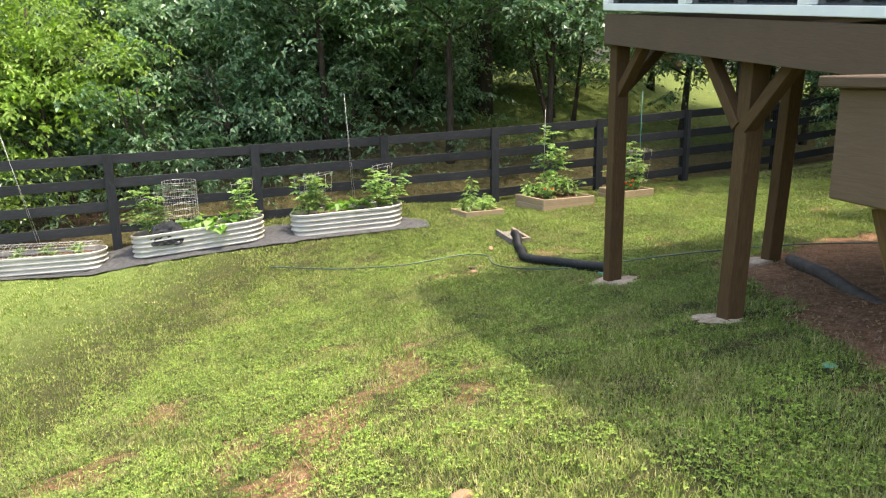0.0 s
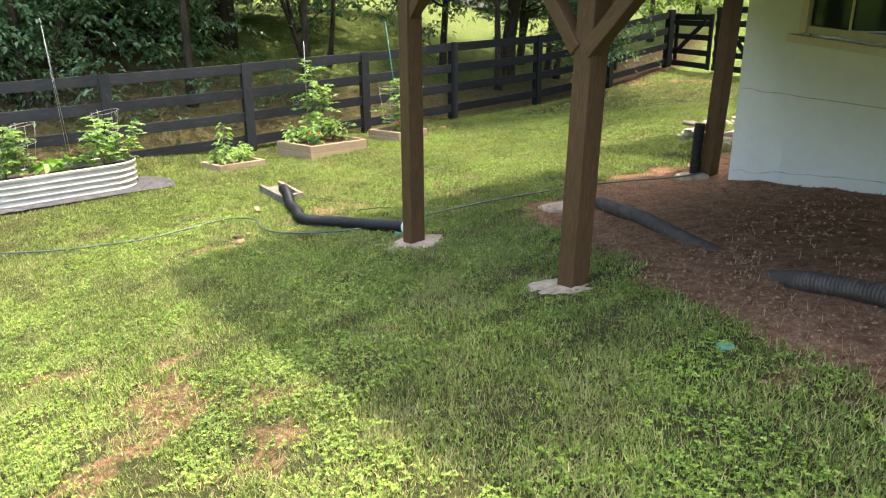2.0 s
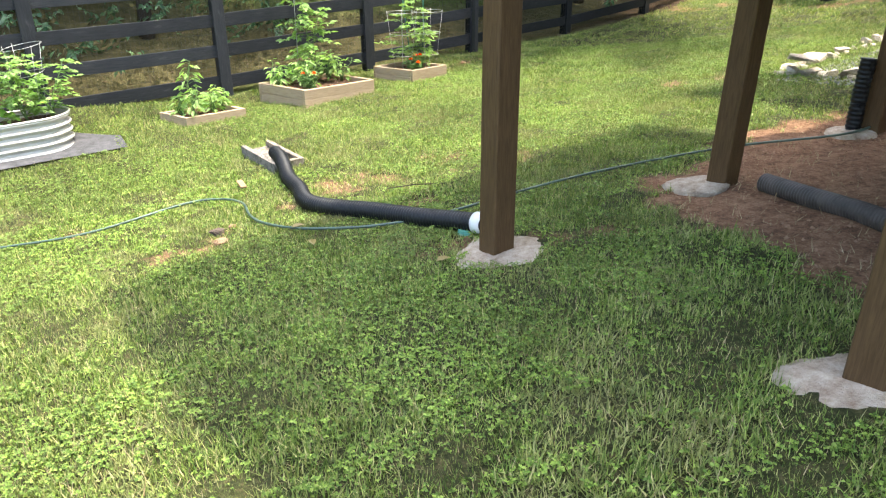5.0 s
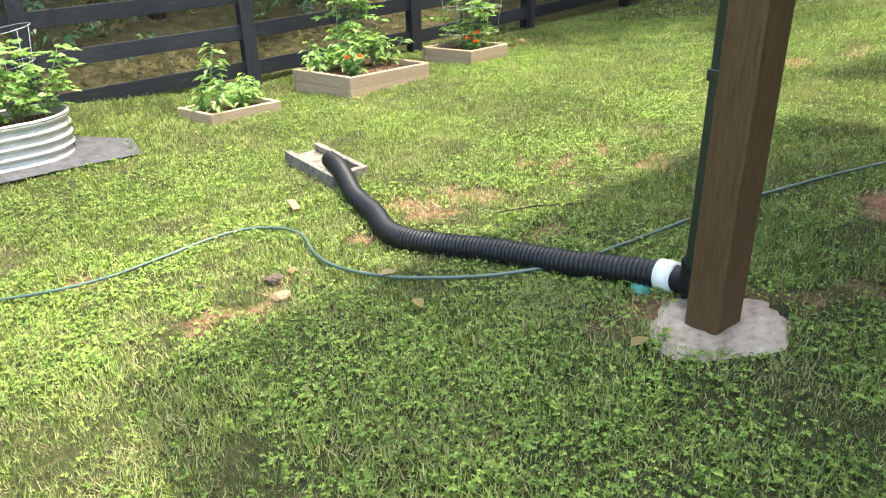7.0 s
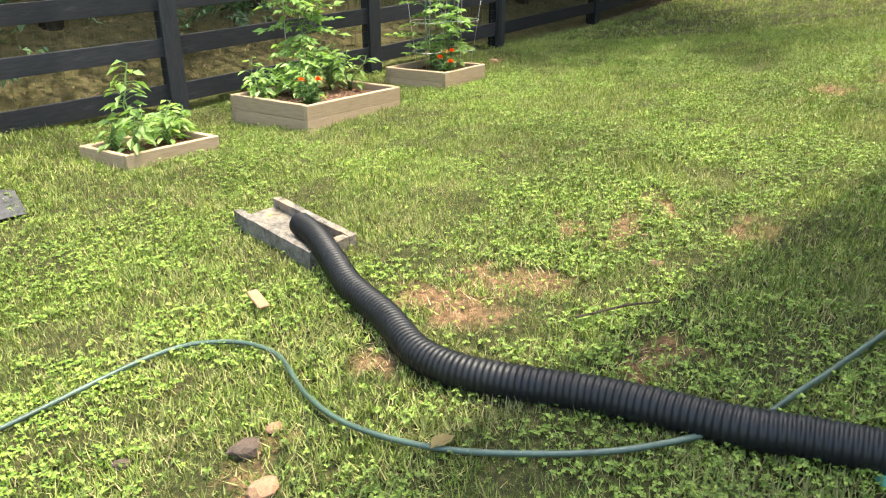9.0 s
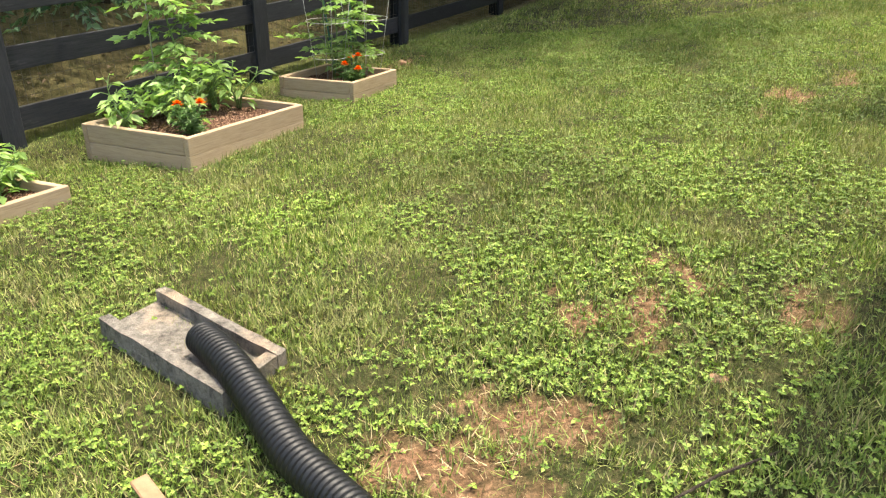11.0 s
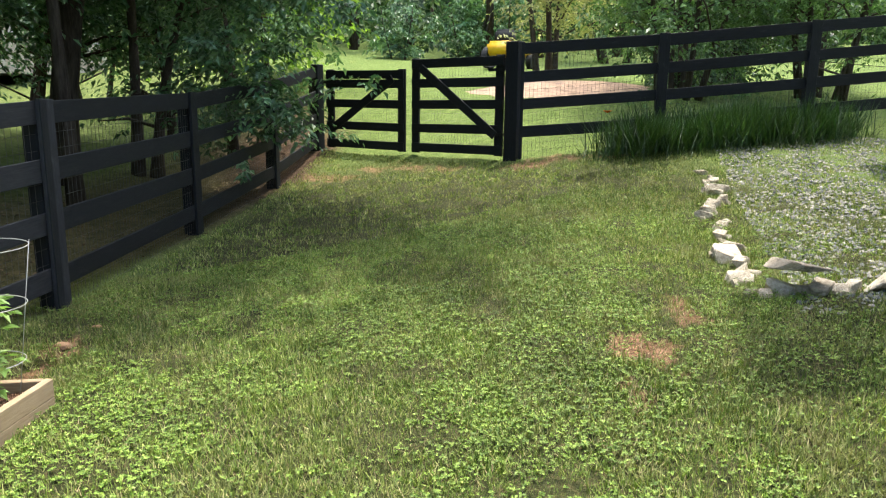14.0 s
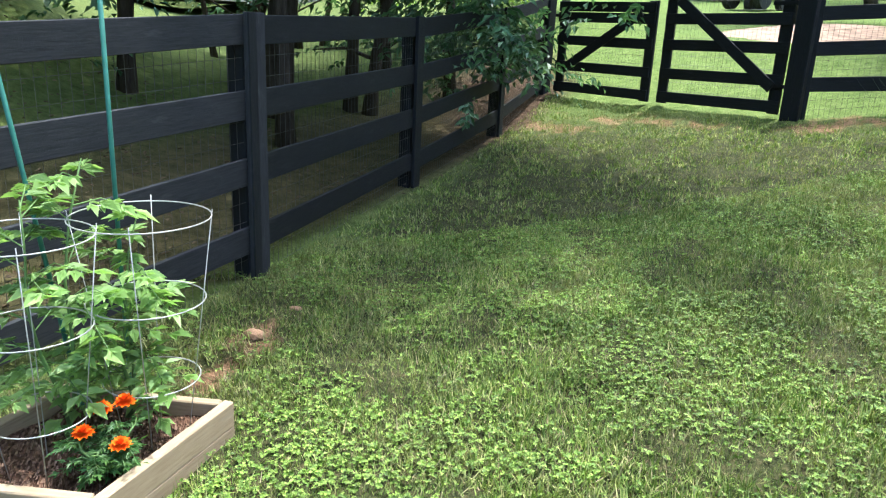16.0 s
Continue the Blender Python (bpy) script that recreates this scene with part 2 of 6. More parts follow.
def bare_mask(x, y):
    """1 on bare soil, 0 on turf."""
    x = np.asarray(x, float)
    y = np.asarray(y, float)
    wob = 0.12 * np.sin(3.1 * x + 1.3 * y) + 0.1 * np.sin(5.7 * y - 2.2 * x) + 0.07 * np.sin(11 * x + 7 * y) + 0.05 * np.sin(17 * y - 13 * x)
    crumb = np.sin(23 * x + 4 * np.sin(9 * y)) * np.sin(21 * y + 4 * np.sin(11 * x))
    m = np.zeros_like(x)
    for cx, cy, ra, rb, deg in BARE:
        q = (np.abs(x - cx) < 2.3 * ra) & (np.abs(y - cy) < 2.3 * ra)
        c, s = math.cos(radians(deg)), math.sin(radians(deg))
        u = ((x[q] - cx) * c + (y[q] - cy) * s) / ra
        v = ((y[q] - cy) * c - (x[q] - cx) * s) / rb
        m[q] = np.maximum(m[q], 0.6 * smooth(1.5, 0.3, np.sqrt(u * u + v * v) + wob[q] * 2.2 + 0.7 * crumb[q]))
    # red dirt under the deck
    dx, dy = x - B_POST.x, y - B_POST.y
    a = dx * V.x + dy * V.y
    s = dx * U.x + dy * U.y
    edge = 1.15 - 0.36 * s + wob * 0.9 + 0.12 * crumb
    m = np.maximum(m, smooth(edge - 0.2, edge + 0.35, a) * smooth(-0.75, -0.1, s + wob) * smooth(6.5, 5.5, a) * smooth(6.2, 4.8, s))
    return m


def litter_mask(x, y):
    """Leaf litter on the wooded side of the fence."""
    x = np.asarray(x, float)
    y = np.asarray(y, float)
    d = -(x + 4.35) * 0.73 + (y - 6.43) * 0.683
    k = smooth(0.15, 0.55, d)
    k = k * (0.78 + 0.22 * smooth(-0.2, 0.4, np.sin(0.33 * x + 0.5) + np.sin(0.27 * y + 1.0) + 0.35 * np.sin(1.3 * x - y)))
    k = k * smooth(4.9, 3.5, x + 0.25 * (14 - y)) * (1 - 0.8 * smooth(2.0, 3.4, d) * smooth(9.0, 12.0, y))
    return k


def near_walk(x, y):
    """Distance from the line walked across the lawn."""
    best = np.full(x.shape, 99.0)
    line = ((2.3, -3.8), (1.1, -1.9), (0.3, -0.1), (-0.7, 1.6), (-1.25, 3.6), (-1.2, 4.9), (-0.8, 6.0), (-0.7, 7.2), (0.5, 9.4), (1.8, 10.6))
    for (ax, ay), (bx, by) in zip(line[:-1], line[1:]):
        dx, dy = bx - ax, by - ay
        t = np.clip(((x - ax) * dx + (y - ay) * dy) / (dx * dx + dy * dy), 0, 1)
        best = np.minimum(best, np.hypot(x - ax - t * dx, y - ay - t * dy))
    return best


def yard_mask(x, y):
    """1 on the near lawn inside the fences, where blades stand on the soil."""
    a = smooth(0.15, -0.15, -(x + 0.33) * 0.712 + (y - 10.95) * 0.702)
    a = np.where(y > 10.9, 1.0, a)
    c = np.where(y < 10.95, 1.0, smooth(0.1, -0.3, -(x + 0.33) * 0.772 + (y - 10.95) * 0.635))
    g = np.maximum(smooth(0.1, -0.3, (x - 5.5) * 0.94 + (y - 13.3) * 0.34), smooth(0.1, -0.3, (x - 5.5) * 0.553 + (y - 13.3) * 0.833))
    return a * c * g * smooth(6.0, 3.6, near_walk(x, y)) * smooth(-4.7, -3.9, y)


def axis_steps(lo, hi, fine_lo, fine_hi, step):
    a = list(np.arange(fine_lo, fine_hi + 1e-6, step))
    d, v = step, fine_hi
    while v < hi:
        d = min(d * 1.25, 40)
        v += d
        a.append(v)
    d, v = step, fine_lo
    while v > lo:
        d = min(d * 1.25, 40)
        v -= d
        a.insert(0, v)
    return np.array(a)


xs = axis_steps(-400, 400, -8, 9.5, 0.09)
ys = axis_steps(-300, 500, -6, 17.5, 0.09)
gx, gy = np.meshgrid(xs, ys)
near_k = smooth(60, 20, np.hypot(gx, gy - 5))
rough_z = 0.016 * np.sin(5.3 * gx + 2.0 * np.sin(2.1 * gy)) * np.sin(4.7 * gy + 1.5 * np.sin(1.9 * gx)) + 0.008 * np.sin(13 * gx + 3 * gy) * np.sin(11 * gy - 5 * gx)
bare_v = bare_mask(gx, gy)
gzv = terrain(gx, gy) + rough_z * near_k - 0.012 * bare_v
nx, ny = len(xs), len(ys)
verts = np.stack([gx, gy, gzv], -1).reshape(-1, 3)
idx = np.arange(nx * ny).reshape(ny, nx)
faces = np.stack([idx[:-1, :-1], idx[:-1, 1:], idx[1:, 1:], idx[1:, :-1]], -1).reshape(-1, 4)
me = bpy.data.meshes.new("ground")
me.from_pydata(verts.tolist(), [], faces.tolist())
me.materials.append(M_GROUND)
for key, vals in (("bare", bare_v), ("litter", litter_mask(gx, gy)), ("yard", yard_mask(gx, gy))):
    me.attributes.new(key, 'FLOAT', 'POINT').data.foreach_set("value", vals.reshape(-1).astype(np.float32))
for p in me.polygons:
    p.use_smooth = True
ground = tagged(new("ground", me), "patchy green lawn with clover and bare red clay", "ground", kind="structure")

# ---- fence ----
BOARD_TOPS = (0.0, 0.365, 0.715, 1.08)
BOARD_H = 0.145


def wire_panel(p, q, zb, zt, parent, step=0.051, rows=0.10, r=0.0014):
    """Welded wire stretched behind the boards of one bay."""
    bm = bmesh.new()
    p, q = Vector(p), Vector(q)
    n = max(2, int((q - p).length / step))

    def rod(a, b):
        d = (b - a).normalized()
        s = Vector((-(q - p).y, (q - p).x, 0)).normalized()
        t = d.cross(s)
        ring = []
        for e in (a, b):
            ring.append([bm.verts.new(e + s * r * c0 + t * r * c1) for c0, c1 in ((1, 0), (-0.5, 0.87), (-0.5, -0.87))])
        for k in range(3):
            bm.faces.new((ring[0][k], ring[0][(k + 1) % 3], ring[1][(k + 1) % 3], ring[1][k]))

    for i in range(n + 1):
        e = p.lerp(q, i / n)
        rod(e + Vector((0, 0, zb[0] + (zb[1] - zb[0]) * i / n)), e + Vector((0, 0, zt[0] + (zt[1] - zt[0]) * i / n)))
    k = int((zt[0] - zb[0]) / rows)
    for j in range(k + 1):
        f = j / k
        rod(p + Vector((0, 0, zb[0] + (zt[0] - zb[0]) * f)), q + Vector((0, 0, zb[1] + (zt[1] - zb[1]) * f)))
    return part("wire_mesh", bm, M_WIRE, parent, "thin welded wire mesh")


def build_fence(label, posts, tops, group, side=1.0, stain=M_FENCE):
    """Four-board fence: square posts behind, boards on the yard side, a vertical cover board over each joint."""
    base = Vector((*posts[0], gz(*posts[0])))
    f = thing("fence", label, "fence", group, base)
    pts = [Vector((x, y, 0)) for x, y in posts]
    for i, (p, zt) in enumerate(zip(pts, tops)):
        d = (pts[min(i + 1, len(pts) - 1)] - pts[max(i - 1, 0)]).normalized()
        nrm = Vector((d.y, -d.x, 0)) * side
        zb = gz(p.x, p.y) - 0.06
        o = p - base
        o.z = 0
        a, bq = o - nrm * 0.075, o - nrm * 0.075
        board("post", (a.x, a.y, zb - base.z), (bq.x, bq.y, zt - 0.01 - base.z), 0.10, 0.10, stain, f, 0.006, up=nrm)
        a = o + nrm * 0.015
        board("cover_board", (a.x, a.y, zb + 0.05 - base.z), (a.x, a.y, zt + 0.012 - base.z), 0.14, 0.026, stain, f, 0.003, up=nrm)
    for i in range(len(pts) - 1):
        p, q = pts[i] - base, pts[i + 1] - base
        d = (q - p).normalized()
        nrm = Vector((d.y, -d.x, 0)) * side
        for dz in BOARD_TOPS:
            sag = random.uniform(-0.012, 0.012)
            za = tops[i] - dz - BOARD_H / 2 - base.z + random.uniform(-0.008, 0.008)
            zb = tops[i + 1] - dz - BOARD_H / 2 - base.z + random.uniform(-0.008, 0.008)
            a = p - nrm * 0.012 + d * 0.004
            c = q - nrm * 0.012 - d * 0.004
            board("rail", (a.x, a.y, za + sag * 0.3), (c.x, c.y, zb + sag * 0.3), 0.025, BOARD_H + random.uniform(-0.006, 0.006), stain, f, 0.003)
        w0, w1 = p - nrm * 0.028, q - nrm * 0.028
        w0.z = w1.z = 0
        wire_panel(w0, w1, (gz(*(pts[i].xy)) - base.z, gz(*(pts[i + 1].xy)) - base.z),
                   (tops[i] - 0.1 - base.z, tops[i + 1] - 0.1 - base.z), f)
    return f


F_LEFT = [(-10.58, 0.55), (-9.07, 2.09), (-7.56, 3.62), (-6.02, 5.18), (-4.52, 6.7), (-3.11, 8.13), (-1.65, 9.61), (-0.33, 10.95)]
T_LEFT = [0.86, 0.91, 0.96, 1.0, 1.05, 1.1, 1.18, 1.28]
F_FAR = [(-0.33, 10.95), (1.15, 12.88), (2.72, 14.73), (4.21, 16.64)]
T_FAR = [1.28, 1.335, 1.51, 1.75]
build_fence("dark weathered four-board fence in sunlit grey behind the vegetable beds", F_LEFT, T_LEFT, "yard fences", 1.0, M_FENCE_SUNLIT)
build_fence("black four-board fence with wire mesh along the woods", F_FAR[:], T_FAR, "yard fences")
F_RIGHT = [(5.55, 13.25), (7.15, 12.2), (8.82, 11.1), (10.5, 10.0), (12.2, 8.9)]
T_RIGHT = [2.03, 2.17, 2.36, 2.55, 2.75]
build_fence("black four-board fence climbing the slope beside the gate", F_RIGHT, T_RIGHT, "yard fences")


def build_gate(hinge, latch, z0, z1, label):
    """Five-rail gate with two stiles and one diagonal falling to the hinge."""
    h, q = Vector((*hinge, 0)), Vector((*latch, 0))
    zb = gz(*hinge) + 0.05
    g = thing("gate", label, "gate", "double gate", (h.x, h.y, zb))
    d = (q - h)
    w = d.length
    d.normalize()
    nrm = Vector((d.y, -d.x, 0))
    if nrm.y > 0:
        nrm = -nrm
    ht = z0 - zb - 0.03
    dz = gz(*latch) - gz(*hinge)

    def at(s, z):
        return Vector((d.x * s, d.y * s, z + dz * s / w))

    for s in (0.09, w - 0.07):
        board("stile", at(s, 0), at(s, ht), 0.13, 0.035, M_FENCE, g, 0.003, up=nrm)
    for z in (0.08, 0.36, 0.70, 1.0, ht - 0.08):
        board("rail", at(0.02, z) + nrm * 0.031, at(w - 0.02, z) + nrm * 0.031, 0.024, 0.125, M_FENCE, g, 0.003)
    a, c = at(0.12, 0.28) + nrm * 0.057, at(w - 0.2, ht - 0.14) + nrm * 0.057
    board("brace", a, c, 0.024, 0.12, M_FENCE, g, 0.003)
    for z in (0.3, ht - 0.2):
        board("hinge", at(-0.03, z) + nrm * 0.05, at(0.25, z) + nrm * 0.05, 0.008, 0.04, M_IRON, g, 0.001)
    return g, at, w, ht


M_IRON = plain("black_iron", (0.02, 0.02, 0.022), 0.45, 0.6, 0.2, 20, 0.1)
g, at, gw, gh = build_gate((4.30, 16.48), (4.90, 15.05), 1.75, 1.8, "black wooden yard gate leaf with a diagonal brace, closed")
wire_panel(at(0.05, 0), at(gw - 0.05, 0), (0.05, 0.05), (gh - 0.05, gh - 0.05), g)
g, at, gw, gh = build_gate((5.47, 13.42), (4.95, 14.95), 1.92, 1.8, "black wooden yard gate leaf with a diagonal brace, closed")
wire_panel(at(0.05, 0), at(gw - 0.05, 0), (0.05, 0.05), (gh - 0.05, gh - 0.05), g)
for (x, y, zt, w) in ((4.21, 16.64, 1.8, 0.15), (5.52, 13.3, 2.05, 0.19)):
    gp = thing("gate_post", "thick black timber gate post", "post", "gate posts", (x, y, gz(x, y)))
    board("shaft", (0, 0, -0.1), (0, 0, zt - gz(x, y)), w, w, M_FENCE, gp, 0.008, up=(0.4, -0.9, 0))

# ---- screened porch on posts ----
porch = thing("porch", "brown timber deck with a white screened porch above", "porch", "", (B_POST.x, B_POST.y, 0), 0)
DECK_Z = 2.30


def pu(s, a, z):
    """A place on the deck: s along the outer side, a towards the house."""
    return U * s + V * a + Vector((0, 0, z - (0.093 * s if z > 1.5 else 0)))


POSTS = {"B": (-0.07, 0.07), "A": (1.94, 0.07), "C": (0.13, 1.73), "D": (0.07, 3.65), "E": (4.4, 0.07)}
for key, (s, a) in POSTS.items():
    w = B_POST + pu(s, a, 0)
    board("post", pu(s, a, gz(w.x, w.y) - 0.05), pu(s, a, DECK_Z + 0.02) + (Vector((0.08, 0.04, 0)) if key in "CD" else Vector((0.05, 0.02, 0)) if key == "A" else Vector()), 0.14, 0.14, M_DECK, porch, 0.006, up=U)
LEN, DEP = 6.2, 3.9
board("fascia", pu(-0.12, -0.05, DECK_Z + 0.135), pu(LEN, -0.05, DECK_Z + 0.135), 0.045, 0.27, M_FASCIA, porch)
board("fascia", pu(-0.12, -0.027, DECK_Z + 0.135), pu(-0.12, DEP, DECK_Z + 0.135), 0.045, 0.27, M_FASCIA, porch)
board("beam", pu(-0.08, 0.06, DECK_Z + 0.12), pu(LEN, 0.06, DECK_Z + 0.12), 0.14, 0.22, M_DECK, porch)
for k in range(13):
    s = 0.1 + k * 0.48
    board("joist", pu(s, 0.14, DECK_Z + 0.13), pu(s, DEP - 0.05, DECK_Z + 0.13), 0.04, 0.2, M_DECK, porch, 0.003)
board("decking", pu(LEN / 2 - 0.1, -0.05, DECK_Z + 0.286), pu(LEN / 2 - 0.1, DEP, DECK_Z + 0.286), LEN + 0.1, 0.03, M_FASCIA, porch)
for key, dirs in (("B", (1, 'v')), ("A", (-1, 1)), ("E", (-1, 1))):
    s, a = POSTS[key]
    for d in dirs:
        if d == 'v':
            board("knee_brace", pu(s, a + 0.05, DECK_Z - 0.42), pu(s, a + 0.5, DECK_Z + 0.03), 0.09, 0.09, M_DECK, porch, 0.004)
        else:
            board("knee_brace", pu(s + d * 0.04, a, DECK_Z - 0.46), pu(s + d * 0.5, a, DECK_Z + 0.02), 0.09, 0.09, M_DECK, porch, 0.004)
# porch walls: white posts, sill, dark insect screen, roof
M_SCREEN, n, l, b = mat("insect_screen", 0.6)
b.inputs["Base Color"].default_value = (0.015, 0.017, 0.02, 1)
clear = n.new("ShaderNodeBsdfTransparent")
weave = n.new("ShaderNodeMixShader")
weave.inputs[0].default_value = 0.5
l.new(b.outputs[0], weave.inputs[1])
l.new(clear.outputs[0], weave.inputs[2])
l.new(weave.outputs[0], n["Material Output"].inputs["Surface"])
zf = DECK_Z + 0.302
board("sill", pu(-0.13, -0.03, zf + 0.03), pu(LEN, -0.03, zf + 0.03), 0.12, 0.06, M_WHITE, porch)
board("sill", pu(-0.09, 0.03, zf + 0.03), pu(-0.09, DEP, zf + 0.03), 0.12, 0.06, M_WHITE, porch)
for s in (-0.09, 1.28, 2.65, 4.0, 5.4):
    board("porch_post", pu(s, -0.03, zf + 0.06), pu(s, -0.03, zf + 2.5), 0.11, 0.11, M_WHITE, porch, 0.004, up=U)
for a in (1.3, 2.6, 3.8):
    board("porch_post", pu(-0.09, a, zf + 0.06), pu(-0.09, a, zf + 2.5), 0.11, 0.11, M_WHITE, porch, 0.004, up=U)
board("screen", pu(-0.05, -0.03, zf + 1.28), pu(LEN, -0.03, zf + 1.28), 0.006, 2.44, M_SCREEN, porch, 0, label="dark insect screen")
board("screen", pu(-0.09, 0.04, zf + 1.28), pu(-0.09, DEP, zf + 1.28), 0.006, 2.44, M_SCREEN, porch, 0, label="dark insect screen")
M_ROOF = plain("grey_shingle", (0.09, 0.085, 0.08), 0.9, 0, 0.3, 12, 0.4)
RZ = zf + 2.9
board("porch_roof", pu(LEN / 2 - 0.485, -0.3, RZ), pu(LEN / 2 - 0.485, DEP + 0.2, RZ), LEN + 0.97, 0.2, M_ROOF, porch)

# ---- house ----
M_WALL, n, l, b = mat("painted_foundation", 0.85, 0, 0.2)
w1 = noise_node(n, l, 1.2, 6, 0.7)
w2 = noise_node(n, l, 22, 5, 0.7)
c = ramp(n, l, w1, [(0.3, (0.62, 0.64, 0.60)), (0.7, (0.76, 0.77, 0.73))])
c = mix(n, l, ramp(n, l, w2, [(0.62, (0, 0, 0)), (0.75, (0.35, 0.35, 0.35))]), c, (0.45, 0.44, 0.40))
l.new(c, b.inputs["Base Color"])
bump(n, l, b, w2, 0.3, 0.01)
house = thing("house", "white painted house foundation with a wooden-framed window", "house", "", HOUSE_CORNER)


def hu(s, a, z):
    return U * s + V * a + Vector((0, 0, z - (0.1 * s - 0.057 if z > 1.3 else 0)))


WIN_S, WIN_Z = 0.56, 1.66
hz0, hz1 = -0.4, 2.6
for (s0, s1, z0, z1) in ((0, WIN_S, hz0, hz1), (WIN_S + 1.7, 9, hz0, hz1), (WIN_S, WIN_S + 1.7, hz0, WIN_Z), (WIN_S, WIN_S + 1.7, WIN_Z + 0.75, hz1)):
    board("wall", hu((s0 + s1) / 2, 0.1, z0), hu((s0 + s1) / 2, 0.1, z1), s1 - s0, 0.2, M_WALL, house, 0, up=V)
board("wall", hu(0.1, 0.2, (hz0 + hz1) / 2), hu(0.1, 7, (hz0 + hz1) / 2), 0.2, hz1 - hz0, M_WALL, house, 0)
M_SIDING = plain("grey_siding", (0.42, 0.42, 0.40), 0.7, 0, 0.1, 3, 0.1)
board("upper_wall", hu(4.5, 0.112, 2.6), hu(4.5, 0.112, 6.2), 9, 0.2, M_SIDING, house, 0, up=V)
board("upper_wall", hu(0.12, 0.25, 4.4), hu(0.12, 7, 4.4), 0.2, 3.6, M_SIDING, house, 0)
board("roof", hu(4.6, 0.0, 6.3), hu(4.6, 7.6, 6.3), 9.6, 0.2, M_ROOF, house)
# unseen slab, added only to cast the straight-edged shade beside the house
board("unseen_shade_slab", hu(-0.95, 2.1, 6.3), hu(-0.95, 3.5, 6.3), 1.9, 0.2, M_ROOF, house)

# ---- raised wooden beds ----
def build_box(corner, e1, e2, n1, n2, h, label, courses):
    """A bed of stacked boards: corner nearest the walk, two side directions and lengths."""
    cx, cy = corner
    zb = gz(cx, cy) - 0.03
    bx = thing("raised_bed", label, "planter", "raised wooden beds", (cx, cy, zb))
    e1, e2 = Vector((*e1, 0)).normalized(), Vector((*e2, 0)).normalized()
    hh = h / courses
    t = 0.038
    for k in range(courses):
        z = hh * (k + 0.5)
        g = 0.003
        for a, d, n in ((Vector(), e1, n1), (e2 * n2, e1, n1)):
            inward = t / 2 if a.length == 0 else -t / 2
            a = a + e2 * inward
            j = random.uniform(-0.004, 0.004)
            board("side_board", a + Vector((0, 0, z + j)), a + d * n + Vector((0, 0, z + j)), t, hh - g, M_BOX, bx, 0.004)
        for a, d, n in ((Vector(), e2, n2), (e1 * n1, e2, n2)):
            inward = t / 2 if a.length == 0 else -t / 2
            a = a + e1 * inward
            board("end_board", a + d * t + Vector((0, 0, z)), a + d * (n - t) + Vector((0, 0, z)), t, hh - g, M_BOX, bx, 0.004)
    bm = bmesh.new()
    k = 14
    vs = [[bm.verts.new(e1 * (t + (n1 - 2 * t) * i / k) + e2 * (t + (n2 - 2 * t) * j / k) + Vector((0, 0, h - 0.055 + 0.02 * noise.noise((i * 0.9 + cx, j * 0.9 + cy, 0))))) for j in range(k + 1)] for i in range(k + 1)]
    for i in range(k):
        for j in range(k):
            bm.faces.new((vs[i][j], vs[i + 1][j], vs[i + 1][j + 1], vs[i][j + 1]))
    bmesh.ops.recalc_face_normals(bm, faces=bm.faces[:])
    part("soil", bm, M_MULCH, bx, "dark shredded bark mulch", True)
    return bx, e1, e2, zb


M_MULCH, n, l, b = mat("bark_mulch", 0.95, 0, 0.1)
v = n.new("ShaderNodeTexVoronoi")
v.inputs["Scale"].default_value = 150
tc = n.new("ShaderNodeTexCoord")
mp = n.new("ShaderNodeMapping")
mp.inputs["Scale"].default_value = (1, 0.35, 1)
l.new(tc.outputs["Object"], mp.inputs[0])
l.new(mp.outputs[0], v.inputs["Vector"])
l.new(ramp(n, l, v.outputs["Color"], [(0.1, (0.035, 0.018, 0.011)), (0.6, (0.12, 0.065, 0.042)), (0.95, (0.28, 0.18, 0.13))]), b.inputs["Base Color"])
bump(n, l, b, v.outputs["Distance"], 0.8, 0.015)
BOX_E1, BOX_E2 = (0.66, 0.75), (-0.86, 0.5)
build_box((-2.98, 6.70), BOX_E1, BOX_E2, 0.68, 0.48, 0.13, "small pale wooden raised bed with pepper seedlings", 1)
build_box((-1.97, 7.56), BOX_E1, BOX_E2, 0.98, 0.78, 0.23, "pale wooden raised bed of stacked boards planted with tomatoes", 2)
build_box((-0.95, 8.90), (0.62, 0.78), (-0.9, 0.42), 0.62, 0.62, 0.19, "pale wooden raised bed with tomato cages and marigolds", 2)

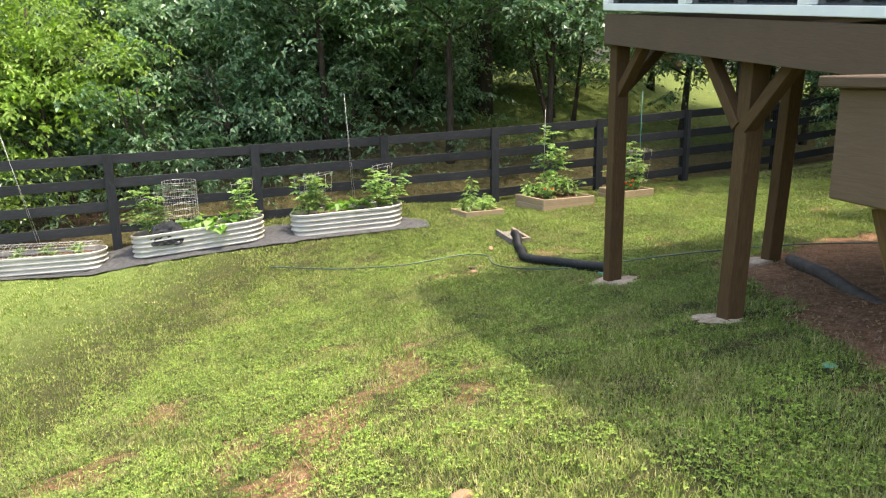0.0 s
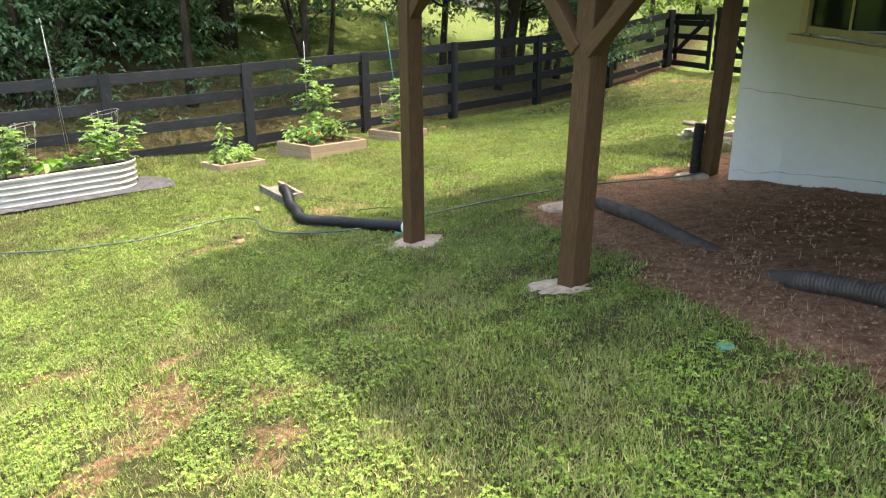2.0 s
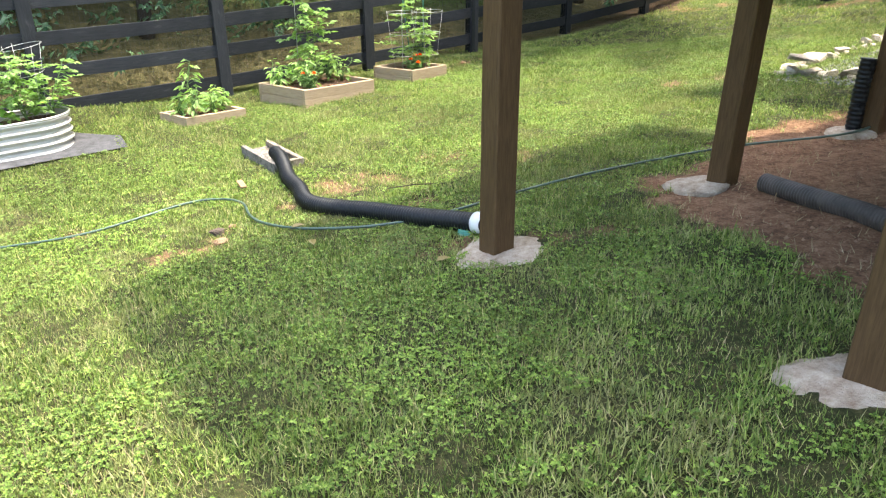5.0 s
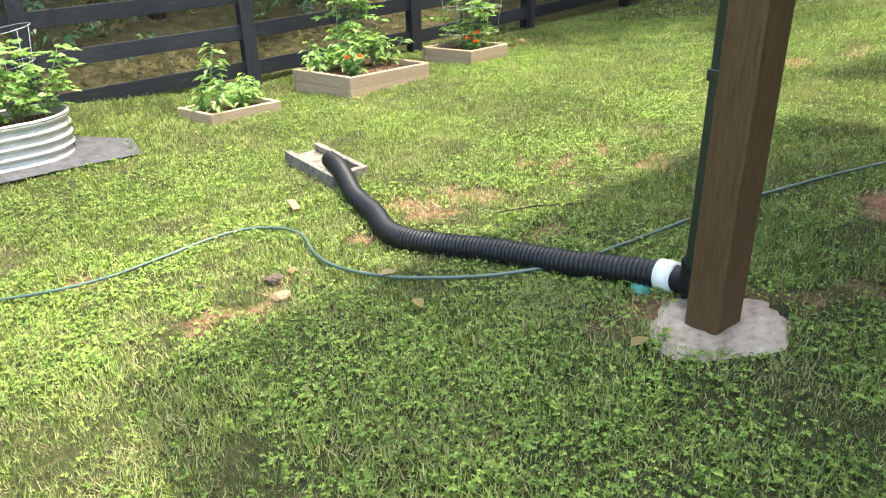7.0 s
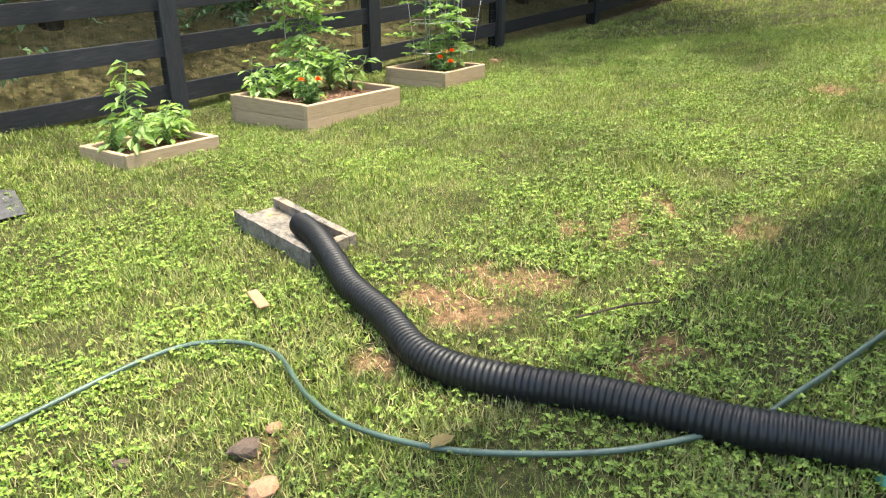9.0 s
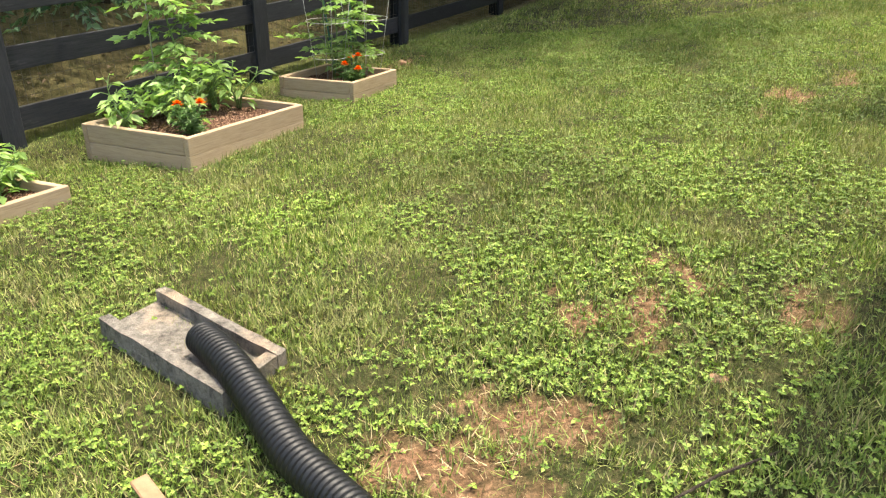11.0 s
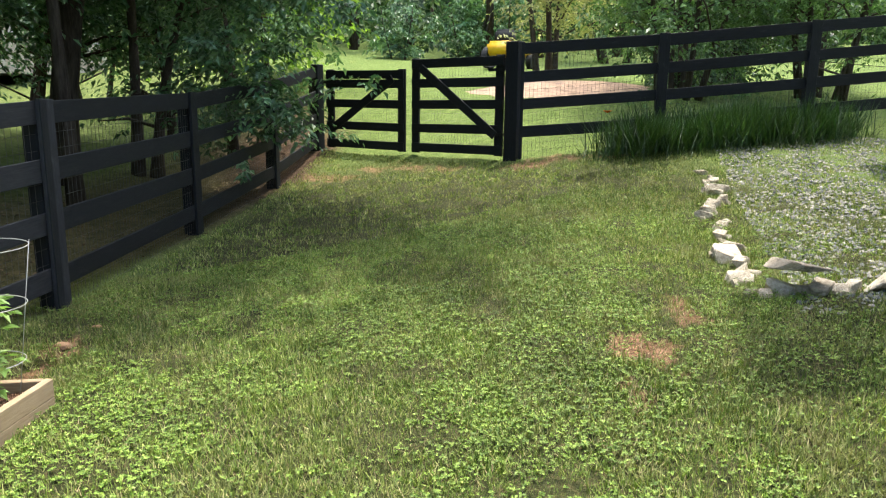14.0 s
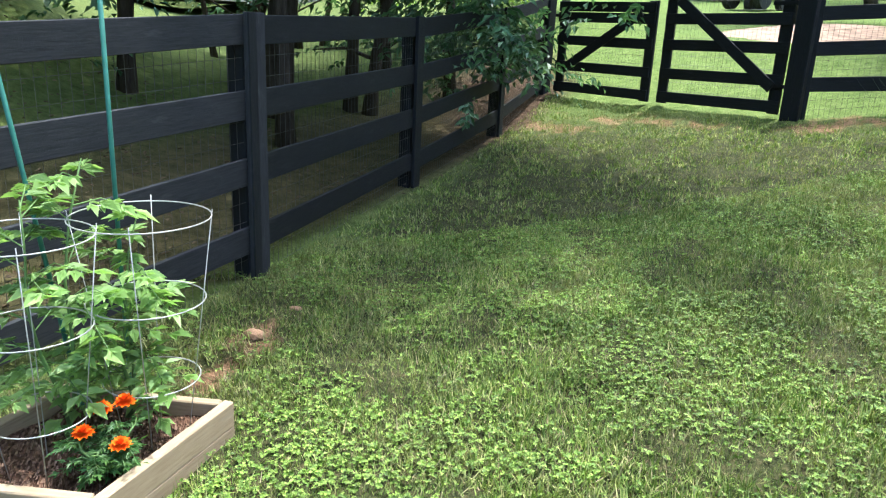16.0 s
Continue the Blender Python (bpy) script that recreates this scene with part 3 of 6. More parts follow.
# ---- foliage materials ----
def leaf_mat(name, cols, trans=0.35, rough=0.45, tone=0.35, dry=None, mottle=0.0):
    """Leaves: tone by leaf, light passing through the blade."""
    m, n, l, b = mat(name, rough, 0, 0.35)
    geo = n.new("ShaderNodeNewGeometry")
    c = ramp(n, l, geo.outputs["Random Per Island"], [(i / (len(cols) - 1), k) for i, k in enumerate(cols)])
    big = world_noise(n, l, 0.8, 3)
    c = mix(n, l, 1.0, c, ramp(n, l, big, [(0.3, (1 - tone,) * 3), (0.7, (1 + tone,) * 3)]), 'MULTIPLY')
    if mottle:
        spots = mathn(n, l, 'ADD', mathn(n, l, 'MULTIPLY', world_noise(n, l, 7.0, 4, 0.7), 0.5), mathn(n, l, 'MULTIPLY', world_noise(n, l, 31.0, 3, 0.6), 0.5))
        c = mix(n, l, 1.0, c, ramp(n, l, spots, [(0.36, (1 - mottle,) * 3), (0.64, (1 + mottle,) * 3)]), 'MULTIPLY')
    if dry:
        c = mix(n, l, ramp(n, l, world_noise(n, l, 1.9, 5, 0.65), [(0.48, (0, 0, 0)), (0.7, (0.6, 0.6, 0.6))]), c, dry)
    l.new(c, b.inputs["Base Color"])
    t = n.new("ShaderNodeBsdfTranslucent")
    l.new(mix(n, l, 1.0, c, (1.25, 1.4, 0.7), 'MULTIPLY'), t.inputs["Color"])
    ms = n.new("ShaderNodeMixShader")
    ms.inputs[0].default_value = trans
    out = n["Material Output"]
    l.new(b.outputs[0], ms.inputs[1])
    l.new(t.outputs[0], ms.inputs[2])
    l.new(ms.outputs[0], out.inputs["Surface"])
    return m


M_LEAF = leaf_mat("woodland_leaf", [(0.032, 0.076, 0.035), (0.074, 0.146, 0.068), (0.170, 0.262, 0.142)], 0.30, 0.32)
# paler than the woodland leaf: sun on the sprays is put into the colour
M_UNDER_LIT = leaf_mat("sunlit_understory_leaf", [(0.038, 0.090, 0.042), (0.105, 0.195, 0.092), (0.245, 0.345, 0.205)], 0.32, 0.28)
M_SHRUB = leaf_mat("shrub_leaf", [(0.050, 0.100, 0.034), (0.100, 0.175, 0.062), (0.185, 0.275, 0.115)], 0.35, 0.4)
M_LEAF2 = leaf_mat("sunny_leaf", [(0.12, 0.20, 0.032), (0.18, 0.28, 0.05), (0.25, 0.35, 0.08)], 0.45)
# wide tone drift paints shaded gaps and pale highlights into the far crowns
M_FARLEAF = leaf_mat("far_leaf", [(0.022, 0.048, 0.022), (0.058, 0.102, 0.042), (0.14, 0.19, 0.085)], 0.28, 0.45, 0.7)
M_PALE = leaf_mat("pale_leaf", [(0.20, 0.22, 0.09), (0.30, 0.30, 0.14), (0.40, 0.37, 0.20)], 0.4)
M_TOMATO = leaf_mat("tomato_leaf", [(0.16, 0.26, 0.075), (0.24, 0.36, 0.115), (0.34, 0.47, 0.18)], 0.45)
M_SQUASH = leaf_mat("squash_leaf", [(0.11, 0.22, 0.03), (0.16, 0.30, 0.05)])
M_GRASS = leaf_mat("grass_blade", [(0.050, 0.092, 0.014), (0.112, 0.172, 0.028), (0.168, 0.230, 0.043), (0.235, 0.285, 0.068), (0.42, 0.37, 0.18)], 0.17, 0.6, 0.3, (0.30, 0.27, 0.125), 0.42)
M_CLOVER = leaf_mat("clover_leaf", [(0.068, 0.122, 0.016), (0.138, 0.212, 0.030), (0.250, 0.340, 0.066)], 0.2, 0.55, 0.3, None, 0.35)
# blade colour lowered to stand in for tree shade on the clump
M_TALL_SHADED = leaf_mat("shaded_tall_grass_blade", [(0.009, 0.028, 0.007), (0.022, 0.054, 0.014), (0.048, 0.085, 0.026)], 0.25)
M_LITTER = leaf_mat("leaf_litter", [(0.085, 0.058, 0.034), (0.15, 0.105, 0.062), (0.060, 0.040, 0.026)], 0.05, 0.85)
M_DRY = leaf_mat("dry_straw", [(0.30, 0.23, 0.13), (0.42, 0.34, 0.20), (0.22, 0.15, 0.08)], 0.1, 0.8)
M_BARK, n, l, b = mat("bark", 0.95, 0, 0.1)
bk = noise_node(n, l, 5, 8, 0.7, "Object", (4, 4, 0.7))
l.new(ramp(n, l, bk, [(0.3, (0.025, 0.019, 0.014)), (0.7, (0.095, 0.075, 0.058))]), b.inputs["Base Color"])
bump(n, l, b, bk, 0.9, 0.03)
M_STEM = plain("green_stem", (0.10, 0.17, 0.05), 0.6, 0, 0.3, 20, 0.1)
RNG = np.random.default_rng(7)


def fast_mesh(name, verts, faces, material, parent=None, label="", smooth_faces=False):
    verts = np.asarray(verts, np.float32).reshape(-1, 3)
    faces = np.asarray(faces, np.int32)
    k, m = faces.shape
    me = bpy.data.meshes.new(name)
    me.vertices.add(len(verts))
    me.vertices.foreach_set("co", verts.ravel())
    me.loops.add(k * m)
    me.loops.foreach_set("vertex_index", faces.ravel())
    me.polygons.add(k)
    me.polygons.foreach_set("loop_start", np.arange(0, k * m, m, dtype=np.int32))
    me.update(calc_edges=True)
    me.materials.append(material)
    me.polygons.foreach_set("use_smooth", np.full(k, smooth_faces, bool))
    ob = new(name, me)
    if parent:
        ob.parent = parent
    if label:
        ob["label"] = label
    return ob


def leaf_quads(pos, direc, nrm, length, width, fold=0.25):
    """One folded four-corner leaf per row: base, two shoulders, tip."""
    d = direc / (np.linalg.norm(direc, axis=1, keepdims=True) + 1e-9)
    s = np.cross(d, nrm)
    s /= (np.linalg.norm(s, axis=1, keepdims=True) + 1e-9)
    u = np.cross(s, d)
    L = np.asarray(length).reshape(-1, 1)
    W = np.asarray(width).reshape(-1, 1)
    mid = pos + d * L * 0.45
    v = np.stack([pos, mid + s * W * 0.5 + u * W * fold, pos + d * L - u * L * 0.12, mid - s * W * 0.5 + u * W * fold], 1)
    k = len(pos)
    f = np.arange(k * 4).reshape(k, 4)
    return v.reshape(-1, 3), f


def unit(n):
    v = RNG.normal(size=(n, 3))
    return v / np.linalg.norm(v, axis=1, keepdims=True)


def sprays(centres, per, spread, leaf, flat=0.35, droop=0.45):
    """Layered drooping twigs round each centre, with leaves set in two rows along each twig."""
    nl = 9
    tw = max(1, per // nl)
    k = len(centres) * tw
    c = np.repeat(centres, tw, axis=0) + RNG.normal(size=(k, 3)) * spread * 0.4 * np.array([1, 1, flat * 1.6])
    az = np.repeat(RNG.uniform(0, math.tau, len(centres)), tw) + RNG.normal(size=k) * 0.8
    ln = spread * RNG.uniform(0.8, 2.1, k)
    d = np.repeat(np.stack([np.cos(az), np.sin(az), np.zeros(k)], -1), nl, axis=0)
    side = np.stack([-d[:, 1], d[:, 0], d[:, 2]], -1) * np.tile(np.where(np.arange(nl) % 2, 1.0, -1.0), k)[:, None]
    t = np.tile((np.arange(nl) + 0.5) / nl, k) + RNG.normal(size=k * nl) * 0.05
    run = np.repeat(ln, nl) * t
    p = np.repeat(c, nl, axis=0) + d * run[:, None]
    p[:, 2] += 0.15 * run - droop * run * t
    p += RNG.normal(size=p.shape) * spread * 0.05
    dd = d * 0.7 + side * np.where(np.tile(np.arange(nl), k) == nl - 1, 0.1, 0.8)[:, None] + RNG.normal(size=p.shape) * 0.22
    dd[:, 2] -= 0.25 + 0.5 * t
    nr = np.tile([0, 0, 0.8], (len(p), 1)) + d * 0.75 + RNG.normal(size=p.shape) * 0.28
    lf = leaf * RNG.uniform(0.6, 1.25, len(p))
    return leaf_quads(p, dd, nr, lf, lf * RNG.uniform(0.42, 0.6, len(p)))


def build_tree(label, loc, height, trunk_r, crown_lo, crown_r, clusters, per, leaf, material, seed, lean=(0, 0), stems=1, group="woodland trees", spread=0.42, centre=(0, 0), top_r=0.75):
    """Tapered trunk with limbs and a crown of leaf sprays, uneven and full of gaps."""
    rs = np.random.default_rng(seed)
    t = thing("tree", label, "tree", group, (loc[0], loc[1], gz(*loc) - 0.1))
    tips = []
    bm = bmesh.new()
    limbs = bmesh.new()
    for k in range(stems):
        a0 = rs.uniform(0, math.tau)
        ox, oy = (0, 0) if stems == 1 else (0.35 * math.cos(a0), 0.35 * math.sin(a0))
        fan = 0 if stems == 1 else rs.uniform(0.12, 0.3)
        pts = []
        for i in range(9):
            f = i / 8
            pts.append((ox + lean[0] * f * f + fan * height * f * math.cos(a0) + 0.12 * math.sin(f * 5 + k) * height * 0.06,
                        oy + lean[1] * f * f + fan * height * f * math.sin(a0) + 0.12 * math.cos(f * 4 + k * 2) * height * 0.06, f * height * 0.92))
        rr = trunk_r / math.sqrt(stems)
        tube(bm, pts, [rr * (1.35 if i == 0 else 1.0) * (1 - 0.85 * i / 8) + 0.008 for i in range(9)], 8)
        for j in range(max(4, 14 // stems)):
            f = crown_lo / height + (0.92 - crown_lo / height) * rs.uniform(-0.08, 0.95)
            f = min(max(f, 0.1), 0.9)
            i = int(f * 8)
            p = Vector(pts[i]).lerp(Vector(pts[min(i + 1, 8)]), f * 8 - i)
            a = rs.uniform(0, math.tau)
            ln = crown_r * rs.uniform(0.5, 1.0) * (1 - 0.5 * max(0, f - 0.5))
            q = p + Vector((math.cos(a) * ln, math.sin(a) * ln, ln * rs.uniform(0.05, 0.55)))
            mid = p.lerp(q, 0.5) + Vector((0, 0, ln * 0.1))
            tube(limbs, [p, mid, q], [rr * 0.32 * (1 - f * 0.5) + 0.006, rr * 0.2 * (1 - f * 0.5) + 0.005, 0.004], 5)
            tips += [q, mid.lerp(q, 0.5), mid]
            for _ in range(2):
                q2 = mid + Vector((rs.normal() * ln * 0.35, rs.normal() * ln * 0.35, rs.normal() * ln * 0.2))
                tube(limbs, [mid, q2], [0.008, 0.003], 4)
                tips.append(q2)
    part("trunk", bm, M_BARK, t, smooth_faces=True)
    part("branchwork", limbs, M_BARK, t, smooth_faces=True)["kind"] = "stuff"
    tip = np.array([list(v) for v in tips])
    c1 = tip[rs.integers(0, len(tip), clusters // 2)] + rs.normal(size=(clusters // 2, 3)) * 0.35
    th = rs.uniform(0, math.tau, clusters - clusters // 2)
    zz = rs.uniform(0, 1, len(th))
    prof = (1 - (1 - top_r) * zz) * (0.55 + 0.45 * np.sin(np.clip(zz, 0, 1) * math.pi)) * (1 + 0.25 * np.sin(3 * th + seed))
    rad = crown_r * prof * np.sqrt(rs.uniform(0.15, 1, len(th)))
    c2 = np.stack([rad * np.cos(th), rad * np.sin(th), crown_lo + zz * (height - crown_lo)], -1)
    cc = np.concatenate([c1, c2]) + np.array([centre[0], centre[1], 0])
    v, f = sprays(cc, per, spread, leaf)
    fast_mesh("crown", v, f, material, t)
    return t


def put_copies(proto, places):
    for x, y, rz, s in places:
        copy_thing(proto, pose(x, y, gz(x, y) - 0.1, 0, 0, rz) @ Matrix.Diagonal((s, s, s, 1)))


# understory with leaves down to the fence, tall trunks behind, bright shrubs in the clearings
t1 = build_tree("leafy understory tree with drooping dark green branches", (-7.6, 8.2), 4.9, 0.08, 0.5, 2.2, 190, 63, 0.13, M_UNDER_LIT, 11, lean=(0.4, -0.3))
put_copies(t1, [(-12.0, 6.0, 80, 1.05), (-11.5, 8.0, 200, 1.1), (-13.0, 3.6, 20, 1.15), (-8.6, 12.5, 140, 1.1), (-12.5, -0.5, 250, 1.0),
                (-15.5, 7.0, 170, 1.2), (-11.5, 15.5, 100, 1.2), (-16, 1.5, 300, 1.15), (-15, 12.5, 30, 1.2),
                (-9.6, 8.6, 10, 0.95), (-8.2, 10.2, 210, 0.9), (-6.9, 10.9, 310, 0.85), (-8.9, 13.6, 60, 1.15), (-6.6, 15.2, 190, 1.1), (-12.2, 10.6, 240, 1.1),
                (-10.6, 6.3, 120, 0.8), (-5.6, 12.6, 220, 0.9), (-4.4, 14.6, 300, 0.95)])
t2 = build_tree("tall forest tree with a straight grey trunk", (-5.0, 11.6), 13.0, 0.17, 4.2, 2.6, 60, 36, 0.2, M_LEAF, 23)
put_copies(t2, [(-8.5, 15.5, 100, 1.0), (-12.5, 11.5, 310, 1.1), (-10, 19, 30, 1.1), (-15.5, 16, 250, 1.1), (-18, 8, 160, 1.1),
                (-13.5, 24, 120, 1.2), (-19, 1, 0, 1.2), (-20, 20, 45, 1.2)])
t3 = build_tree("slender multi-stemmed woodland shrub", (-3.5, 12.9), 5.0, 0.09, 0.9, 1.7, 120, 28, 0.12, M_LEAF, 31, stems=4, group="woodland shrubs")
put_copies(t3, [(0.2, 19.5, 190, 1.0), (-6.9, 11.3, 280, 1.0), (-9.2, 9.9, 130, 1.0), (1.8, 23.0, 20, 1.1)])
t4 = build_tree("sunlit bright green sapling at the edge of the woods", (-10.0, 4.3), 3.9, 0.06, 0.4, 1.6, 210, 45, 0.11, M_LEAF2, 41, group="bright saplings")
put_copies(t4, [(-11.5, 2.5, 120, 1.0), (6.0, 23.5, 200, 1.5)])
t7 = build_tree("small dark-trunked tree with a low spreading crown", (-1.2, 15.2), 5.2, 0.085, 1.7, 2.1, 190, 45, 0.12, M_LEAF, 83, lean=(0.5, -0.2), group="fence-side trees")
put_copies(t7, [(-2.7, 18.4, 75, 1.1), (-5.4, 19.0, 40, 1.1), (0.6, 17.3, 100, 1.0), (2.4, 18.6, 220, 0.95), (4.2, 20.8, 280, 1.0)])
t8 = build_tree("thin tree at the fence with a high leafy crown", (-4.5, 9.0), 6.4, 0.075, 2.7, 2.0, 190, 45, 0.12, M_LEAF, 91, group="fence-side trees")
put_copies(t8, [(-3.1, 10.9, 60, 1.0), (0.2, 14.1, 240, 1.0), (-6.3, 7.4, 330, 1.0), (1.3, 16.0, 20, 1.0), (2.9, 17.0, 200, 1.0)])
low = build_tree("low leafy shrub filling the edge of the woods", (-7.2, 6.6), 2.1, 0.05, 0.1, 0.95, 95, 45, 0.105, M_UNDER_LIT, 97, stems=3, group="woodland shrubs", spread=0.3)
put_copies(low, [(-8.7, 5.4, 70, 1.0), (-6.4, 7.7, 140, 0.9), (-8.3, 7.6, 200, 1.1), (-7.2, 8.9, 20, 1.1), (-6.3, 9.7, 250, 1.1), (-5.4, 10.6, 310, 1.0), (-9.8, 6.6, 100, 1.2), (-7.9, 11.0, 160, 1.3), (-11.0, 4.6, 40, 1.1)])
# large tree whose crown hangs over the corner of the lawn
build_tree("large shade tree leaning over the corner of the fence", (0.3, 15.4), 8.6, 0.17, 4.6, 2.7, 300, 45, 0.17, M_LEAF, 53, lean=(2.2, -2.0), centre=(1.5, -2.2), spread=0.45)
build_tree("dark leaning tree with drooping branches over the fence", (1.5, 15.9), 3.6, 0.08, 0.8, 0.8, 190, 36, 0.10, M_LEAF, 59, lean=(0.6, -1.3), centre=(0.75, -1.55), spread=0.3)
# beyond the right-hand fence
t5 = build_tree("multi-stemmed flowering shrub tree beyond the fence", (9.6, 13.8), 5.2, 0.11, 0.8, 2.2, 220, 63, 0.10, M_SHRUB, 67, stems=6, group="shrub trees")
put_copies(t5, [(11.8, 12.6, 120, 1.1), (12.8, 15.6, 240, 1.15)])
t6 = build_tree("pale yellow-green ornamental tree on the far lawn", (12.3, 20.1), 6.5, 0.14, 1.6, 2.3, 190, 40, 0.13, M_PALE, 71, stems=3, group="far lawn trees")
put_copies(t6, [(20.5, 25.5, 90, 1.2)])
s1 = build_tree("rounded dark green shrub on the far lawn", (14.2, 30.8), 2.1, 0.05, 0.15, 1.05, 110, 34, 0.14, M_LEAF, 77, stems=3, group="far lawn shrubs", spread=0.3)
put_copies(s1, [(17.0, 29.9, 90, 1.25), (19.2, 30.2, 200, 1.3), (12.6, 15.6, 40, 1.0), (13.9, 17.0, 150, 1.1)])
# dense far woods
wood_pts = []
rs = np.random.default_rng(5)
for k in range(5200):
    a = rs.uniform(radians(28), radians(200))
    r = rs.uniform(32, 60)
    x, y = r * math.cos(a), 6 + r * math.sin(a)
    wood_pts.append((x, y, gz(x, y) + rs.uniform(0.0, 1.0) ** 1.3 * 17))
wv, wf = sprays(np.array(wood_pts), 28, 0.95, 0.42)
tagged(fast_mesh("far_woods", wv, wf, M_FARLEAF), "dense dark green far woods", "woods", kind="stuff")
for k in range(46):
    a = rs.uniform(radians(40), radians(190))
    r = rs.uniform(26, 50)
    x, y = r * math.cos(a), 6 + r * math.sin(a)
    bm = bmesh.new()
    tube(bm, [(0, 0, -0.3), (rs.normal() * 0.2, rs.normal() * 0.2, 6), (rs.normal() * 0.5, rs.normal() * 0.5, 14)], [0.24, 0.18, 0.08], 7)
    tk = thing("tree", "tall grey-trunked tree standing in the far woods", "tree", "far trees", (x, y, gz(x, y)))
    part("trunk", bm, M_BARK, tk, "", True)
# the distance closes behind the woods
bv0 = []
bf0 = []
na, nz = 160, 14
for i in range(na + 1):
    a = radians(-20 + 250 * i / na)
    for j in range(nz + 1):
        r0 = 64 + 5 * noise.noise((i * 0.35, j * 0.5, 3)) + 3 * noise.noise((i * 0.9, j * 1.1, 9))
        bv0.append((r0 * math.cos(a), 6 + r0 * math.sin(a), -2 + j * (24 + 5 * noise.noise((i * 0.2, 0, 5))) / nz))
for i in range(na):
    for j in range(nz):
        k = i * (nz + 1) + j
        bf0.append((k, k + nz + 1, k + nz + 2, k + 1))
M_FAR, n, l, b = mat("distant_foliage", 0.9, 0, 0.1)
l.new(ramp(n, l, world_noise(n, l, 0.9, 8, 0.75), [(0.35, (0.018, 0.040, 0.012)), (0.6, (0.06, 0.11, 0.03)), (0.75, (0.12, 0.18, 0.05))]), b.inputs["Base Color"])
tagged(fast_mesh("backdrop", bv0, bf0, M_FAR), "distant wall of dark green woods", "backdrop", kind="structure")
# brush and saplings along the foot of the fence
bp = []
for k in range(420):
    s = rs.uniform(-9.5, 4.2)
    d = abs(rs.normal()) * 1.6 + 1.0
    x, y = -4.35 + 0.69 * s - 0.72 * d, 6.45 + 0.72 * s + 0.69 * d
    if s > -1.5 and rs.uniform() < 0.6:
        continue
    bp.append((x, y, gz(x, y) + rs.uniform(0.05, 1.0) * (1.3 if s < -3 else 0.45)))
bv, bf = sprays(np.array(bp), 24, 0.26, 0.10)
tagged(fast_mesh("undergrowth", bv, bf, M_LEAF), "tangled green undergrowth behind the fence", "undergrowth", kind="stuff")
# ivy ground cover and fallen leaves outside the fence
ip = rs.uniform(0, 1, (9000, 2)) * np.array([16, 14])
ipx = -4.3 + 0.69 * (ip[:, 0] - 7) - 0.72 * (ip[:, 1] + 0.4)
ipy = 6.5 + 0.72 * (ip[:, 0] - 7) + 0.69 * (ip[:, 1] + 0.4)
ipz = terrain(ipx, ipy) + 0.02
dd = rs.normal(size=(9000, 3)) * np.array([1, 1, 0.15])
fv, ff = leaf_quads(np.stack([ipx, ipy, ipz], -1), dd, np.tile([0, 0, 1.0], (9000, 1)) + rs.normal(size=(9000, 3)) * 0.2, rs.uniform(0.03, 0.07, 9000), rs.uniform(0.018, 0.04, 9000))
tagged(fast_mesh("fallen_leaves", fv, ff, M_LITTER), "dry brown fallen leaves under the trees", "leaf litter", kind="stuff")


# ---- lawn blades ----
def lawn(count, lo, hi, length, width, keep, seed, flat=1.0):
    """Single tapering blades, thrown in loose tufts; in a tuft they fan from the middle."""
    r = np.random.default_rng(seed)
    per = 6
    k = count // per
    x = np.repeat(r.uniform(lo[0], hi[0], k), per)
    y = np.repeat(r.uniform(lo[1], hi[1], k), per)
    tall = np.repeat(r.uniform(0.65, 1.35, k), per)
    ox, oy = r.normal(size=(2, k * per)) * 0.016
    m = keep(x + ox, y + oy, r)
    x, y, ox, oy, tall = x[m] + ox[m], y[m] + oy[m], ox[m], oy[m], tall[m]
    k = len(x)
    z = terrain(x, y) - 0.004
    a = np.arctan2(oy, ox) + r.normal(size=k) * 0.9
    tilt = np.clip(r.uniform(0.1, 1.15, k) * flat, 0, 1.5)
    d = np.stack([np.cos(a) * np.sin(tilt), np.sin(a) * np.sin(tilt), np.cos(tilt)], -1)
    turn = a + 1.57 + r.normal(size=k) * 0.5
    side = np.stack([np.cos(turn), np.sin(turn), np.zeros(k)], -1) * (width * r.uniform(0.35, 0.65, k))[:, None]
    p = np.stack([x, y, z], -1)
    tip = p + d * (length * tall * r.uniform(0.6, 1.3, k))[:, None]
    return np.stack([p - side, p + side, tip], 1).reshape(-1, 3), np.arange(k * 3).reshape(k, 3)


def in_yard(x, y):
    left = (-(x + 0.33) * 0.712 + (y - 10.95) * 0.702 < 0.0) | (y > 10.9)
    far = (-(x + 0.33) * 0.772 + (y - 10.95) * 0.635 < 0.0) | (y < 10.95)
    gate = ((x - 5.5) * 0.94 + (y - 13.3) * 0.34 < -0.05) | ((x - 5.5) * 0.553 + (y - 13.3) * 0.833 < -0.05)
    hx, hy = x - HOUSE_CORNER.x, y - HOUSE_CORNER.y
    house_in = (hx * V.x + hy * V.y > -0.05) & (hx * U.x + hy * U.y > -0.05)
    return left & far & gate & ~house_in


